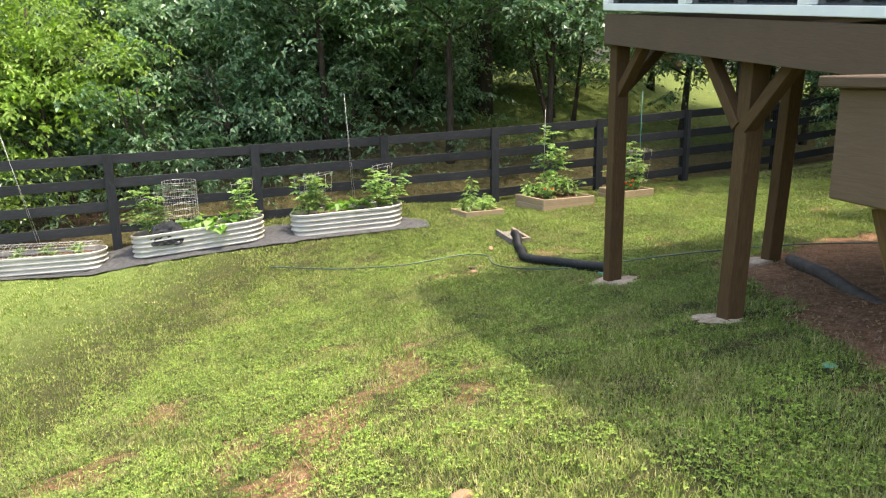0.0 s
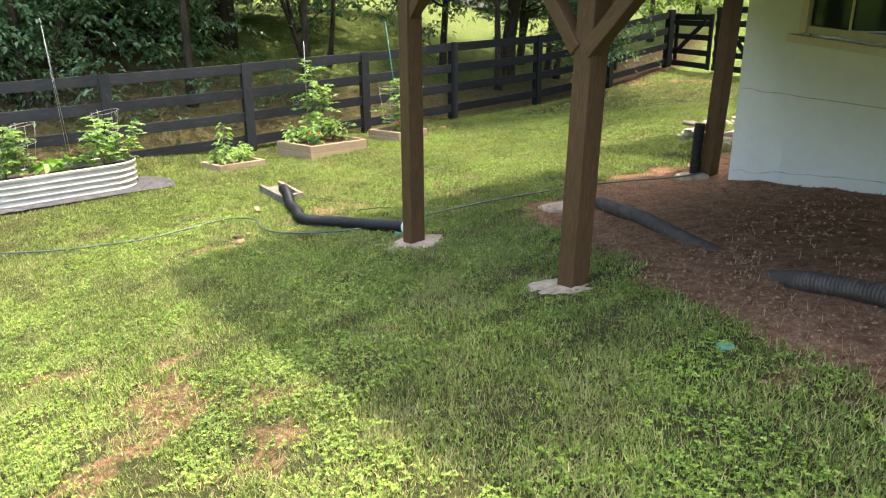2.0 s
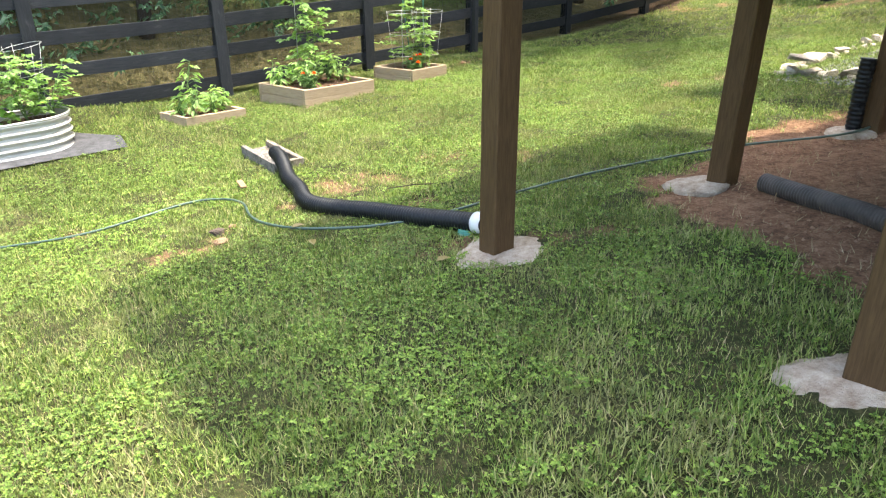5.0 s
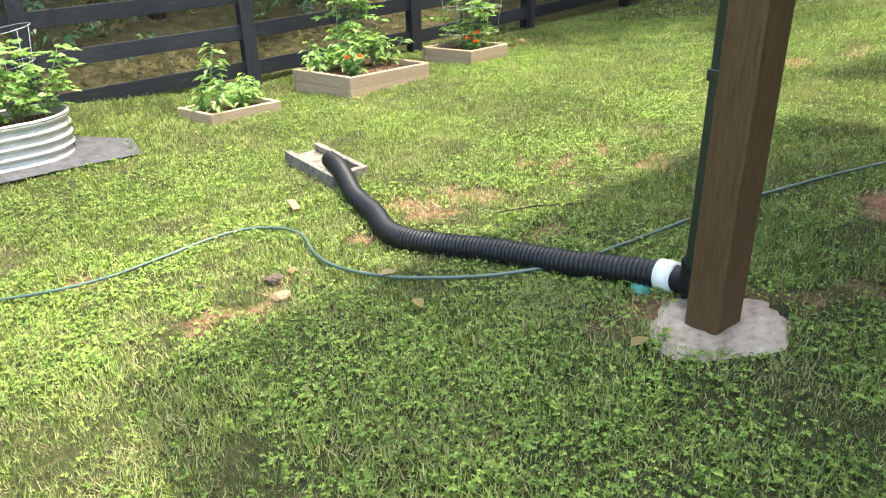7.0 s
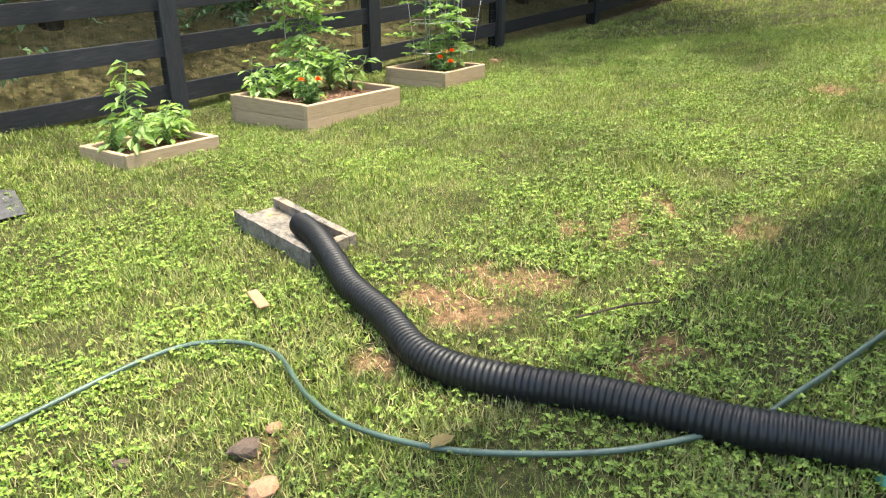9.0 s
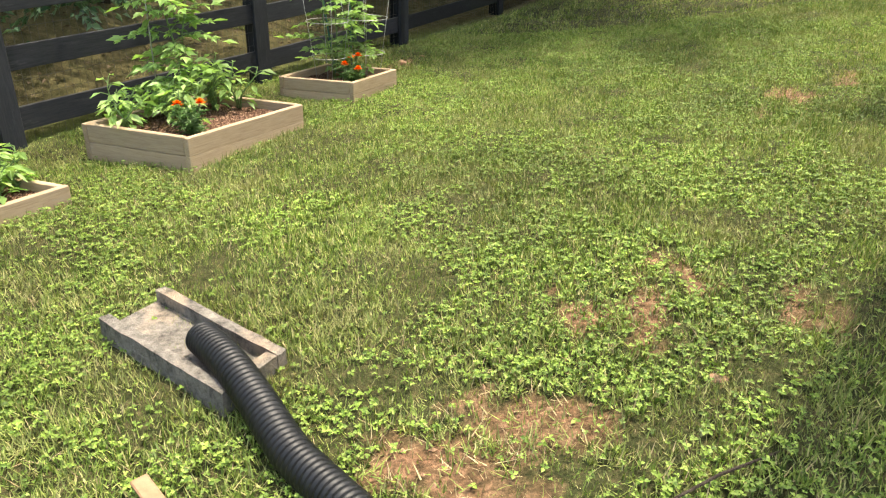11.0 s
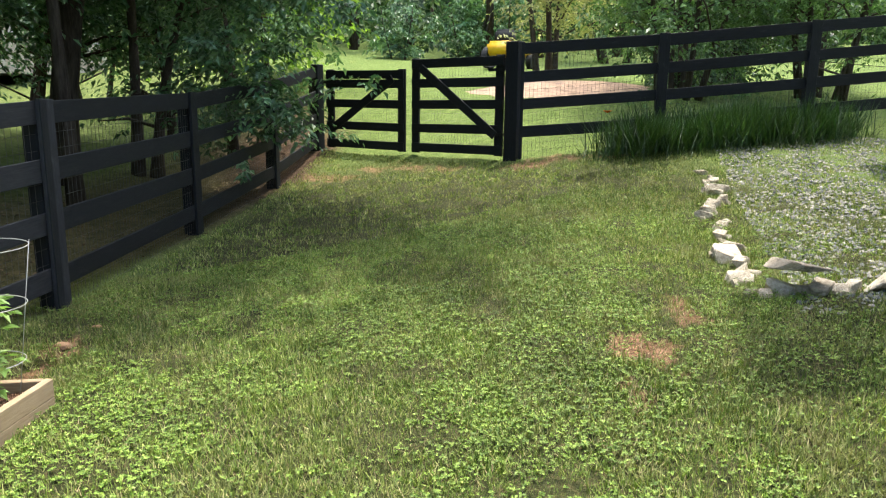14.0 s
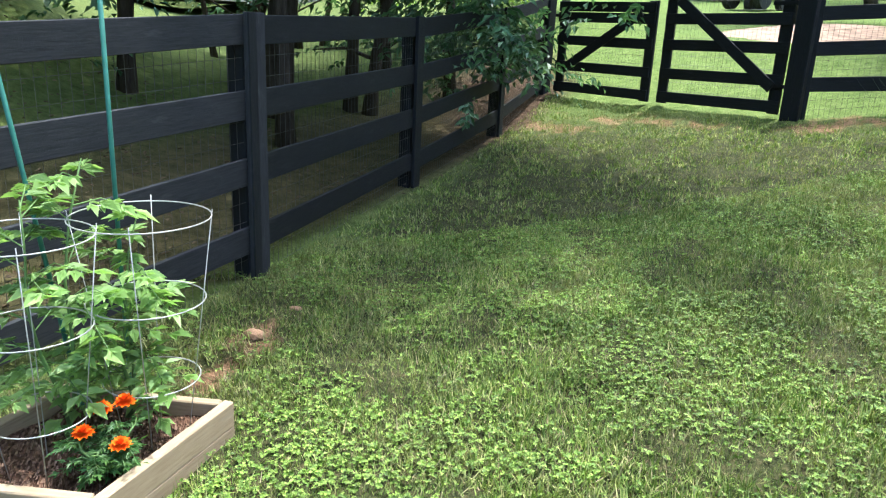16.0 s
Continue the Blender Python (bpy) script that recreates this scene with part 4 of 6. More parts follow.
def in_beds(x, y):
    """Where no turf stands: the raised beds, the concrete footings and the weed mat."""
    hit = np.zeros(x.shape, bool)
    for key, r, shift in (("B", 0.22, 0.05), ("A", 0.19, -0.08), ("C", 0.18, -0.16), ("D", 0.16, -0.14)):
        w = B_POST + pu(*POSTS[key], 0)
        hit |= np.hypot(x - w.x - shift, y - w.y + 0.02) < r * (1 + 0.12 * np.sin(5 * np.arctan2(y - w.y, x - w.x)))
    run, off = (x + 9.3) * 0.796 + (y - 1.42) * 0.605, -(x + 9.3) * 0.61 + (y - 1.42) * 0.79
    hit |= (run < 7.5) & (off > -0.1) & (off < 0.65 - 0.3 * smooth(6.9, 7.5, run))
    for (cx, cy), e1, e2, n1, n2 in (((-2.98, 6.70), BOX_E1, BOX_E2, 0.68, 0.48), ((-1.97, 7.56), BOX_E1, BOX_E2, 0.98, 0.78), ((-0.95, 8.90), (0.62, 0.78), (-0.9, 0.42), 0.62, 0.62)):
        a1, a2 = Vector((*e1, 0)).normalized(), Vector((*e2, 0)).normalized()
        det = a1.x * a2.y - a1.y * a2.x
        u = ((x - cx) * a2.y - (y - cy) * a2.x) / det
        v = ((y - cy) * a1.x - (x - cx) * a1.y) / det
        hit |= (u > -0.01) & (u < n1 + 0.01) & (v > -0.01) & (v < n2 + 0.01)
    return hit


def patchy(x, y):
    return 0.5 + 0.25 * np.sin(1.9 * x + 0.7 * np.sin(1.3 * y)) * np.sin(1.6 * y + 0.9 * np.sin(1.1 * x)) + 0.25 * np.sin(4.3 * x + 2 * y) * np.sin(3.7 * y - 2.6 * x)


def keep_grass(near, far):
    def f(x, y, r):
        m = r.uniform(size=x.shape) < smooth(far, near, near_walk(x, y)) * (0.72 + 0.28 * patchy(x, y))
        m &= in_yard(x, y)
        m[m] = (r.uniform(size=m.sum()) < 1 - 1.45 * bare_mask(x[m], y[m])) & ~in_beds(x[m], y[m])
        return m
    return f


def lawn_object(name, v, f, m, label, cat):
    return tagged(fast_mesh(name, v, f, m), label, cat, kind="stuff")


v, f = lawn(2350000, (-5, -4.5), (6, 11.5), 0.042, 0.0056, keep_grass(1.6, 4.6), 3)
lawn_object("grass", v, f, M_GRASS, "short mown green grass blades", "grass")


def keep_wide(x, y, r):
    p = (1 - 1.2 * bare_mask(x, y)) * (0.35 + 0.65 * patchy(x, y)) * np.maximum(np.maximum(smooth(1.6, 4.2, near_walk(x, y)), smooth(11.0, 11.6, y)), smooth(-4.3, -5.0, x))
    return (r.uniform(size=x.shape) < p) & in_yard(x, y) & ~in_beds(x, y)


v, f = lawn(1250000, (-8.5, -4), (10, 17), 0.042, 0.0088, keep_wide, 4)
lawn_object("grass", v, f, M_GRASS, "short mown green grass blades farther off", "grass")


def clover(count, lo, hi, size, far, seed):
    """Three-leaved clover and broad weeds lying low in the turf."""
    r = np.random.default_rng(seed)
    x = r.uniform(lo[0], hi[0], count)
    y = r.uniform(lo[1], hi[1], count)
    q = 0.5 + 0.5 * np.sin(2.3 * x + 1.7 * np.sin(1.7 * y + 1)) * np.sin(2.0 * y + 1.2 * np.sin(1.4 * x))
    p = (0.10 + 0.85 * smooth(0.3, 0.7, q + 0.35 * np.sin(9 * x + 3 * np.sin(7 * y)) * np.sin(8 * y))) * (1 - 1.3 * bare_mask(x, y)) * smooth(far, far * 0.4, near_walk(x, y))
    m = (r.uniform(size=count) < p) & in_yard(x, y) & ~in_beds(x, y)
    x, y = x[m], y[m]
    k = len(x)
    z = terrain(x, y) + r.uniform(0.010, 0.040, k)
    a = r.uniform(0, math.tau, k)
    vs, fs, o = [], [], 0
    nr = np.tile([0, 0, 1.0], (k, 1)) + r.normal(size=(k, 3)) * 0.4
    ln = size * r.uniform(0.6, 1.4, k)
    for j in range(3):
        aa = a + j * math.tau / 3
        d = np.stack([np.cos(aa), np.sin(aa), r.uniform(-0.2, 0.4, k)], -1)
        v, f = leaf_quads(np.stack([x, y, z], -1), d, nr, ln, ln * 0.85, 0.12)
        vs.append(v)
        fs.append(f + o)
        o += len(v)
    return np.concatenate(vs), np.concatenate(fs)


v, f = clover(340000, (-4.5, -3.5), (5.5, 11.5), 0.0128, 4.4, 8)
lawn_object("clover", v, f, M_CLOVER, "low clover and broad-leaved weeds in the lawn", "clover")


def keep_straw(x, y, r):
    p = (0.2 + 0.6 * (1 - patchy(x, y)) + 0.3 * bare_mask(x, y)) * smooth(4.5, 1.0, near_walk(x, y))
    return (r.uniform(size=x.shape) < p * 0.5) & in_yard(x, y) & ~in_beds(x, y)


v, f = lawn(240000, (-5, -4.5), (6, 11), 0.055, 0.0042, keep_straw, 12, 1.35)
lawn_object("straw", v, f, M_DRY, "dry straw thatch lying in the turf", "straw")
# tall grass at the foot of the right-hand fence, its shade put into the leaf colour
r = np.random.default_rng(21)
k = 12000
tt = r.uniform(0, 1, k)
x = 6.55 + 2.3 * tt + r.normal(size=k) * 0.28
y = 12.25 - 1.45 * tt + r.normal(size=k) * 0.22
a = r.uniform(0, math.tau, k)
tl = r.uniform(0.1, 0.8, k)
d = np.stack([np.cos(a) * np.sin(tl), np.sin(a) * np.sin(tl), np.cos(tl)], -1)
ln = r.uniform(0.15, 0.55, k) * (0.55 + 0.75 * np.abs(np.sin(7 * tt + 0.8)))
v, f = leaf_quads(np.stack([x, y, terrain(x, y)], -1), d, np.cross(d, np.stack([-np.sin(a), np.cos(a), a * 0], -1)), ln, np.full(k, 0.012), 0.1)
lawn_object("tall_grass", v, f, M_TALL_SHADED, "clump of tall green grass at the fence, coloured dark as in shade", "tall grass")
# ---- concrete footings ----
M_CONC, n, l, b = mat("rough_concrete", 0.95, 0, 0.15)
cn = noise_node(n, l, 14, 8, 0.75)
l.new(ramp(n, l, cn, [(0.3, (0.20, 0.135, 0.09)), (0.5, (0.39, 0.315, 0.24)), (0.75, (0.58, 0.505, 0.41))]), b.inputs["Base Color"])
bump(n, l, b, noise_node(n, l, 45, 6, 0.7), 0.9, 0.02)
M_STONE, n, l, b = mat("pale_fieldstone", 0.9, 0, 0.2)
sn = noise_node(n, l, 9, 7, 0.7)
c = ramp(n, l, sn, [(0.3, (0.26, 0.22, 0.17)), (0.55, (0.48, 0.43, 0.35)), (0.75, (0.62, 0.57, 0.49))])
l.new(mix(n, l, 1.0, c, ramp(n, l, rand(n), [(0, (0.75, 0.72, 0.68)), (1, (1.15, 1.12, 1.08))]), 'MULTIPLY'), b.inputs["Base Color"])
bump(n, l, b, noise_node(n, l, 30, 6, 0.7), 0.7, 0.015)


def rock_mesh(name, seed, material, flat=0.7, sub=2, rough=0.35):
    bm = bmesh.new()
    bmesh.ops.create_icosphere(bm, subdivisions=sub, radius=0.5)
    for v in bm.verts:
        k = 1 + rough * noise.noise(v.co * 2.2 + Vector((seed * 3.1, 0, 0))) + rough * 0.4 * noise.noise(v.co * 6 + Vector((0, seed, 0)))
        v.co *= k
        v.co.z *= flat
    me = bpy.data.meshes.new(name)
    bm.to_mesh(me)
    bm.free()
    me.materials.append(material)
    return me


def block_mesh(name, seed, material, flat=0.55):
    """An angular broken stone: the hull of scattered corners with chipped edges."""
    rs2 = np.random.default_rng(seed)
    bm = bmesh.new()
    for k in range(16):
        c = [rs2.uniform(-0.5, 0.5) for _ in range(3)]
        c[int(rs2.integers(0, 3))] = 0.46 * (1 if rs2.uniform() < 0.5 else -1)
        bm.verts.new((c[0], c[1] * 0.85, c[2] * flat))
    hull = bmesh.ops.convex_hull(bm, input=bm.verts[:])
    bmesh.ops.delete(bm, geom=[g for g in bm.verts if not g.link_faces], context='VERTS')
    bmesh.ops.bevel(bm, geom=bm.edges[:], offset=0.022, segments=1, affect='EDGES')
    me = bpy.data.meshes.new(name)
    bm.to_mesh(me)
    bm.free()
    me.materials.append(material)
    return me


def footing(loc, r, h, seed, label):
    bm = bmesh.new()
    k = 28
    z0 = gz(*loc)
    top = bm.verts.new((0, 0, h))
    rings = []
    for q, (rr, zz) in enumerate(((0.45, h * 1.0), (0.8, h * 0.85), (1.0, h * 0.3), (1.08, -0.06))):
        ring = []
        for i in range(k):
            a = i * math.tau / k
            w = 1 + 0.28 * noise.noise((math.cos(a) * 1.4 + seed, math.sin(a) * 1.4, q * 0.3)) + 0.1 * noise.noise((math.cos(a) * 5, math.sin(a) * 5 + seed, q))
            x, y = r * rr * w * math.cos(a), r * rr * w * math.sin(a)
            ring.append(bm.verts.new((x, y, zz + 0.012 * noise.noise((x * 20, y * 20, seed)) + gz(loc[0] + x, loc[1] + y) - z0)))
        rings.append(ring)
    for i in range(k):
        bm.faces.new((top, rings[0][i], rings[0][(i + 1) % k]))
        for q in range(3):
            bm.faces.new((rings[q][i], rings[q + 1][i], rings[q + 1][(i + 1) % k], rings[q][(i + 1) % k]))
    bmesh.ops.recalc_face_normals(bm, faces=bm.faces[:])
    ob = part("footing", bm, M_CONC, None, "", True)
    ob.location = (loc[0], loc[1], z0)
    return tagged(ob, label, "concrete footing", "post footings")


for i, key in enumerate("BACD"):
    w = B_POST + pu(*POSTS[key], 0)
    footing((w.x + (0.05, -0.08, -0.16, -0.14)[i], w.y - 0.02), (0.25, 0.21, 0.21, 0.18)[i], 0.018, i * 7.3, "rough pale concrete footing at the foot of a deck post")
footing((2.95, -0.10), 0.19, 0.10, 31.0, "broken lump of pale concrete footing in red clay")

# ---- downspout, drain pipe, splash block ----
M_PIPE = plain("black_corrugated_plastic", (0.0075, 0.008, 0.009), 0.46, 0, 0.3, 12, 0.05, 0.3)
M_DUSTY = plain("dusty_black_plastic", (0.065, 0.052, 0.044), 0.6, 0, 0.5, 9, 0.1, 0.4)
M_SPOUT = plain("dark_green_aluminium", (0.020, 0.026, 0.021), 0.4, 0.1, 0.2, 10, 0.0, 0.5)
M_COLLAR = plain("white_plastic", (0.75, 0.75, 0.72), 0.4, 0, 0.05, 8, 0.0)


def corrugated(name, ctrl, r, material, parent, pitch=0.022, depth=0.10, sides=18):
    pts = curve_points(ctrl, 16)
    acc, run = [0.0], 0.0
    for a, b2 in zip(pts[:-1], pts[1:]):
        run += (b2 - a).length
        acc.append(run)
    n2 = int(run / (pitch / 4))
    out, rad, j = [], [], 0
    for i in range(n2 + 1):
        s = run * i / n2
        while j < len(acc) - 2 and acc[j + 1] < s:
            j += 1
        f = (s - acc[j]) / max(1e-6, acc[j + 1] - acc[j])
        out.append(pts[j].lerp(pts[j + 1], f))
        rad.append(r * (1 - depth * (0, 0.5, 1.0, 0.5)[i % 4]))
    bm = bmesh.new()
    tube(bm, out, rad, sides)
    return part(name, bm, material, parent, "", True)


def lift(x, y, h):
    return (x, y, gz(x, y) + h)


bz = gz(0.33, 3.45)
spout = thing("downspout", "dark green rectangular downspout strapped to the deck post", "downspout", "", (0.315, 3.43, bz))
board("shaft", (0, 0, 0.16), (0, 0, DECK_Z + 0.25 - bz), 0.075, 0.06, M_SPOUT, spout, 0.008, up=U)
for z in (0.9, 1.9):
    board("strap", (0, 0, z - 0.02), (0, 0, z + 0.02), 0.084, 0.07, M_SPOUT, spout, 0.003, up=U)
R = 0.061
drain = thing("drain_pipe", "black corrugated drain pipe snaking over the lawn", "drain pipe", "", (0, 0, 0))
corrugated("elbow", [(0.315, 3.43, bz + 0.20), (0.32, 3.46, bz + 0.10), (0.315, 3.53, bz + 0.066), (0.27, 3.61, gz(0.27, 3.61) + 0.062)], 0.055, M_PIPE, drain, 0.018, 0.12)
bm = bmesh.new()
tube(bm, [lift(0.285, 3.595, 0.062), lift(0.228, 3.641, 0.062)], 0.066, 24)
part("collar", bm, M_COLLAR, drain, "white plastic coupling", True)
corrugated("pipe", [lift(0.24, 3.631, 0.062), lift(0.02, 3.76, 0.06), lift(-0.14, 3.84, 0.06), lift(-0.34, 3.97, 0.058), lift(-0.51, 4.07, 0.058), lift(-0.75, 4.18, 0.058), lift(-0.93, 4.28, 0.06), lift(-1.06, 4.42, 0.06),
                    lift(-1.18, 4.68, 0.058), lift(-1.28, 4.85, 0.056), lift(-1.37, 5.0, 0.062), lift(-1.47, 5.22, 0.085), lift(-1.57, 5.42, 0.105), lift(-1.68, 5.62, 0.09)], R, M_PIPE, drain)
drain2 = thing("drain_pipe", "dusty corrugated drain pipe half buried in red dirt", "drain pipe", "", (0, 0, 0))
corrugated("pipe", [lift(1.96, 4.02, 0.035), lift(2.1, 3.7, 0.03), lift(2.27, 3.3, 0.03), lift(2.45, 2.8, 0.0), lift(2.66, 2.4, -0.05)], R, M_DUSTY, drain2)
drain3 = thing("drain_pipe", "dusty corrugated drain pipe emerging from red dirt", "drain pipe", "", (0, 0, 0))
corrugated("pipe", [lift(2.84, 1.75, -0.03), lift(2.95, 1.5, 0.03), lift(3.15, 1.25, 0.05), lift(3.4, 0.95, 0.05), lift(3.8, 0.6, 0.05)], R, M_DUSTY, drain3)
w = B_POST + pu(*POSTS["D"], 0)
drain4 = thing("drain_pipe", "upright black corrugated drain pipe beside a deck post", "drain pipe", "", (0, 0, 0))
corrugated("pipe", [lift(w.x - 0.14, w.y + 0.02, 0.0), lift(w.x - 0.14, w.y + 0.02, 0.3), lift(w.x - 0.13, w.y + 0.02, 0.55)], 0.06, M_PIPE, drain4, 0.034, 0.14)

M_SPLASH, n, l, b = mat("weathered_cast_concrete", 0.95, 0, 0.1)
cn = noise_node(n, l, 16, 9, 0.8)
c = ramp(n, l, cn, [(0.35, (0.06, 0.055, 0.047)), (0.52, (0.20, 0.18, 0.155)), (0.75, (0.38, 0.35, 0.30))])
l.new(mix(n, l, ramp(n, l, noise_node(n, l, 4, 5), [(0.55, (0, 0, 0)), (0.7, (0.6, 0.6, 0.6))]), c, (0.40, 0.29, 0.19)), b.inputs["Base Color"])
bump(n, l, b, noise_node(n, l, 60, 6, 0.8), 0.9, 0.015)
spl = thing("splash_block", "weathered concrete splash block under the pipe outlet", "splash block", "", (-1.58, 5.28, gz(-1.74, 5.65)), 0)
bm = bmesh.new()
d1, d2 = Vector((-0.673, 0.74, 0)), Vector((0.64, 0.768, 0))
LB, WB = 0.72, 0.30


def slab(bm, o, a, b2, z0, z1, nz=3):
    """A rough block with slightly uneven edges."""
    na = 10
    vs = {}
    for i in range(na + 1):
        for j in range(4):
            for k in (0, 1):
                p = o + a * (i / na) + b2 * (j / 3) + Vector((0, 0, (z0, z1)[k]))
                p += Vector((noise.noise(p * 25), noise.noise(p * 25 + Vector((9, 0, 0))), noise.noise(p * 25 + Vector((0, 9, 0))))) * 0.006
                vs[i, j, k] = bm.verts.new(p)
    for i in range(na):
        for j in range(3):
            bm.faces.new((vs[i, j, 1], vs[i + 1, j, 1], vs[i + 1, j + 1, 1], vs[i, j + 1, 1]))
        for j, s in ((0, 1), (3, -1)):
            bm.faces.new((vs[i, j, 0], vs[i + 1, j, 0], vs[i + 1, j, 1], vs[i, j, 1]))
    for i in (0, na):
        for j in range(3):
            bm.faces.new((vs[i, j, 0], vs[i, j + 1, 0], vs[i, j + 1, 1], vs[i, j, 1]))


slab(bm, Vector((0, 0, 0)), d1 * LB, d2 * WB, -0.02, 0.035)
bmesh.ops.recalc_face_normals(bm, faces=bm.faces[:])
part("tray", bm, M_SPLASH, spl)
for o, a, b2 in ((Vector(), d1 * LB, d2 * 0.045), (d2 * (WB - 0.045), d1 * LB, d2 * 0.045), (d2 * 0.048, d1 * 0.05, d2 * (WB - 0.096))):
    bm = bmesh.new()
    slab(bm, o, a, b2, 0.03, 0.085)
    bmesh.ops.recalc_face_normals(bm, faces=bm.faces[:])
    part("rim", bm, M_SPLASH, spl)

# ---- garden hose ----
M_HOSE = plain("faded_green_hose", (0.055, 0.090, 0.068), 0.4, 0, 0.35, 6, 0.0, 0.5)
hose = thing("garden_hose", "thin faded green garden hose lying in the grass", "hose", "", (0, 0, 0))
bm = bmesh.new()
hp = [lift(x, y, 0.034) for x, y in ((-4.6, 3.75), (-3.6, 3.82), (-3.05, 3.92), (-2.54, 4.10), (-2.06, 4.56), (-1.80, 4.63), (-1.58, 4.52), (-1.42, 4.25), (-1.26, 4.07), (-1.02, 3.93), (-0.77, 3.86), (-0.45, 3.83), (-0.1, 3.9), (0.14, 4.05), (0.9, 4.55), (1.94, 5.01), (2.88, 5.3), (3.3, 5.6))]
tube(bm, curve_points(hp, 14), 0.0095, 8)
part("hose_line", bm, M_HOSE, hose, "", True)

# ---- galvanised troughs ----
M_TROUGH = plain("galvanised_steel", (0.50, 0.47, 0.42), 0.45, 0.35, 0.14, 6, 0.0, 0.5)


def build_trough(front_l, front_r, label, h=0.30, wid=0.56):
    a, b2 = Vector((*front_l, 0)), Vector((*front_r, 0))
    d = (b2 - a)
    ln = d.length
    d.normalize()
    nrm = Vector((-d.y, d.x, 0))
    cen = (a + b2) / 2 + nrm * wid / 2
    zb = min(gz(*front_l), gz(*front_r), gz(cen.x, cen.y)) - 0.02
    t = thing("planter_trough", label, "planter", "metal troughs", (cen.x, cen.y, gz(cen.x, cen.y)), math.degrees(math.atan2(d.y, d.x)))
    slope = (gz(*front_r) - gz(*front_l)) / ln

    def outline(off, k=14):
        r = wid / 2 + off
        hl = ln / 2 - wid / 2
        pts = []
        for i in range(k + 1):
            an = -math.pi / 2 + math.pi * i / k
            pts.append((hl + r * math.cos(an), r * math.sin(an)))
        for i in range(k + 1):
            an = math.pi / 2 + math.pi * i / k
            pts.append((-hl + r * math.cos(an), r * math.sin(an)))
        return pts

    def shell(rows, close=False):
        bm = bmesh.new()
        rings = [[bm.verts.new((x, y, z + slope * x)) for x, y in outline(off)] for z, off in rows]
        m = len(rings[0])
        for p, q in zip(rings[:-1], rings[1:]):
            for i in range(m):
                bm.faces.new((p[i], p[(i + 1) % m], q[(i + 1) % m], q[i]))
        if close:
            bm.faces.new(rings[-1])
        return bm

    rows = [(-0.03 + (h + 0.03) * i / 44, 0.018 * math.sin(i / 44 * math.tau * 4.5)) for i in range(45)]
    part("body", shell(rows), M_TROUGH, t, "", True)
    rim = [(h + 0.012 * math.sin(k * math.tau / 8), 0.008 + 0.012 * math.cos(k * math.tau / 8)) for k in range(9)]
    part("rim", shell(rim), M_TROUGH, t, "", True)
    part("liner", shell([(0.02, -0.018), (h - 0.01, -0.018)]), M_TROUGH, t)
    part("soil", shell([(h - 0.10, -0.02), (h - 0.065, -0.02)], True), M_MULCH, t)
    return t, slope, ln


T3 = ((-5.06, 4.80), (-3.68, 5.86))
T2 = ((-6.96, 3.34), (-5.40, 4.53))
T1 = ((-8.75, 1.98), (-7.27, 3.08))
troughs = [build_trough(*T3, "corrugated galvanised trough planted with tomatoes and squash"),
           build_trough(*T2, "corrugated galvanised trough with squash and wire cages"),
           build_trough(*T1, "corrugated galvanised trough covered with wire netting")]

# weed mat under the troughs
M_MAT = plain("grey_weed_mat", (0.058, 0.057, 0.060), 0.9, 0, 0.45, 14, 0.5)
bm = bmesh.new()
k = 60
rows = []
for i in range(k + 1):
    s = i / k
    x, y = -9.3 + 6.03 * s, 1.42 + 4.58 * s
    row = []
    for j in range(9):
        o = -0.05 + j * (0.092 - 0.045 * smooth(0.93, 1.0, s)) + 0.05 * noise.noise((s * 30, j == 0, 1)) * (1 if j in (0, 8) else 0)
        px, py = x - 0.61 * o, y + 0.79 * o
        row.append(bm.verts.new((px, py, gz(px, py) + 0.03)))
    rows.append(row)
for p, q in zip(rows[:-1], rows[1:]):
    for j in range(8):
        bm.faces.new((p[j], q[j], q[j + 1], p[j + 1]))
mm = part("weed_mat", bm, M_MAT, None, "", True)
tagged(mm, "dark grey weed mat lying under the troughs", "weed mat")


# ---- plants ----
def compound(p, direc, ln, rs, leaflets=7, size=0.06):
    """Leaflets along one drooping leaf stalk."""
    ps, ds, ns, ls = [], [], [], []
    d = Vector(direc).normalized()
    side = d.cross(Vector((0, 0, 1)))
    if side.length < 0.05:
        side = Vector((1, 0, 0))
    side.normalize()
    for k in range(leaflets):
        f = 0.3 + 0.7 * (k // 2) / max(1, (leaflets - 1) // 2)
        q = Vector(p) + d * ln * f - Vector((0, 0, 0.35 * ln * f * f))
        last = k == leaflets - 1
        sgn = 0 if last else (1 if k % 2 else -1)
        dd = d * (1.0 if last else 0.55) + side * sgn * 0.9 + Vector((0, 0, -0.3))
        dd = dd + Vector((rs.normal(), rs.normal(), rs.normal())) * 0.15
        nn = Vector((0, 0, 1)) + Vector((rs.normal(), rs.normal(), 0)) * 0.35
        one = size * (1.25 if last else rs.uniform(0.75, 1.1))
        lobe = dd.normalized()
        across = lobe.cross(nn).normalized()
        # a leaflet with two side lobes
        for base, turn, k2 in ((0.0, 0.0, 1.0), (0.16, 0.75, 0.56), (0.16, -0.75, 0.56)):
            ps.append(q + lobe * one * base)
            ds.append(lobe + across * turn)
            ns.append(nn)
            ls.append(one * k2)
    return ps, ds, ns, ls


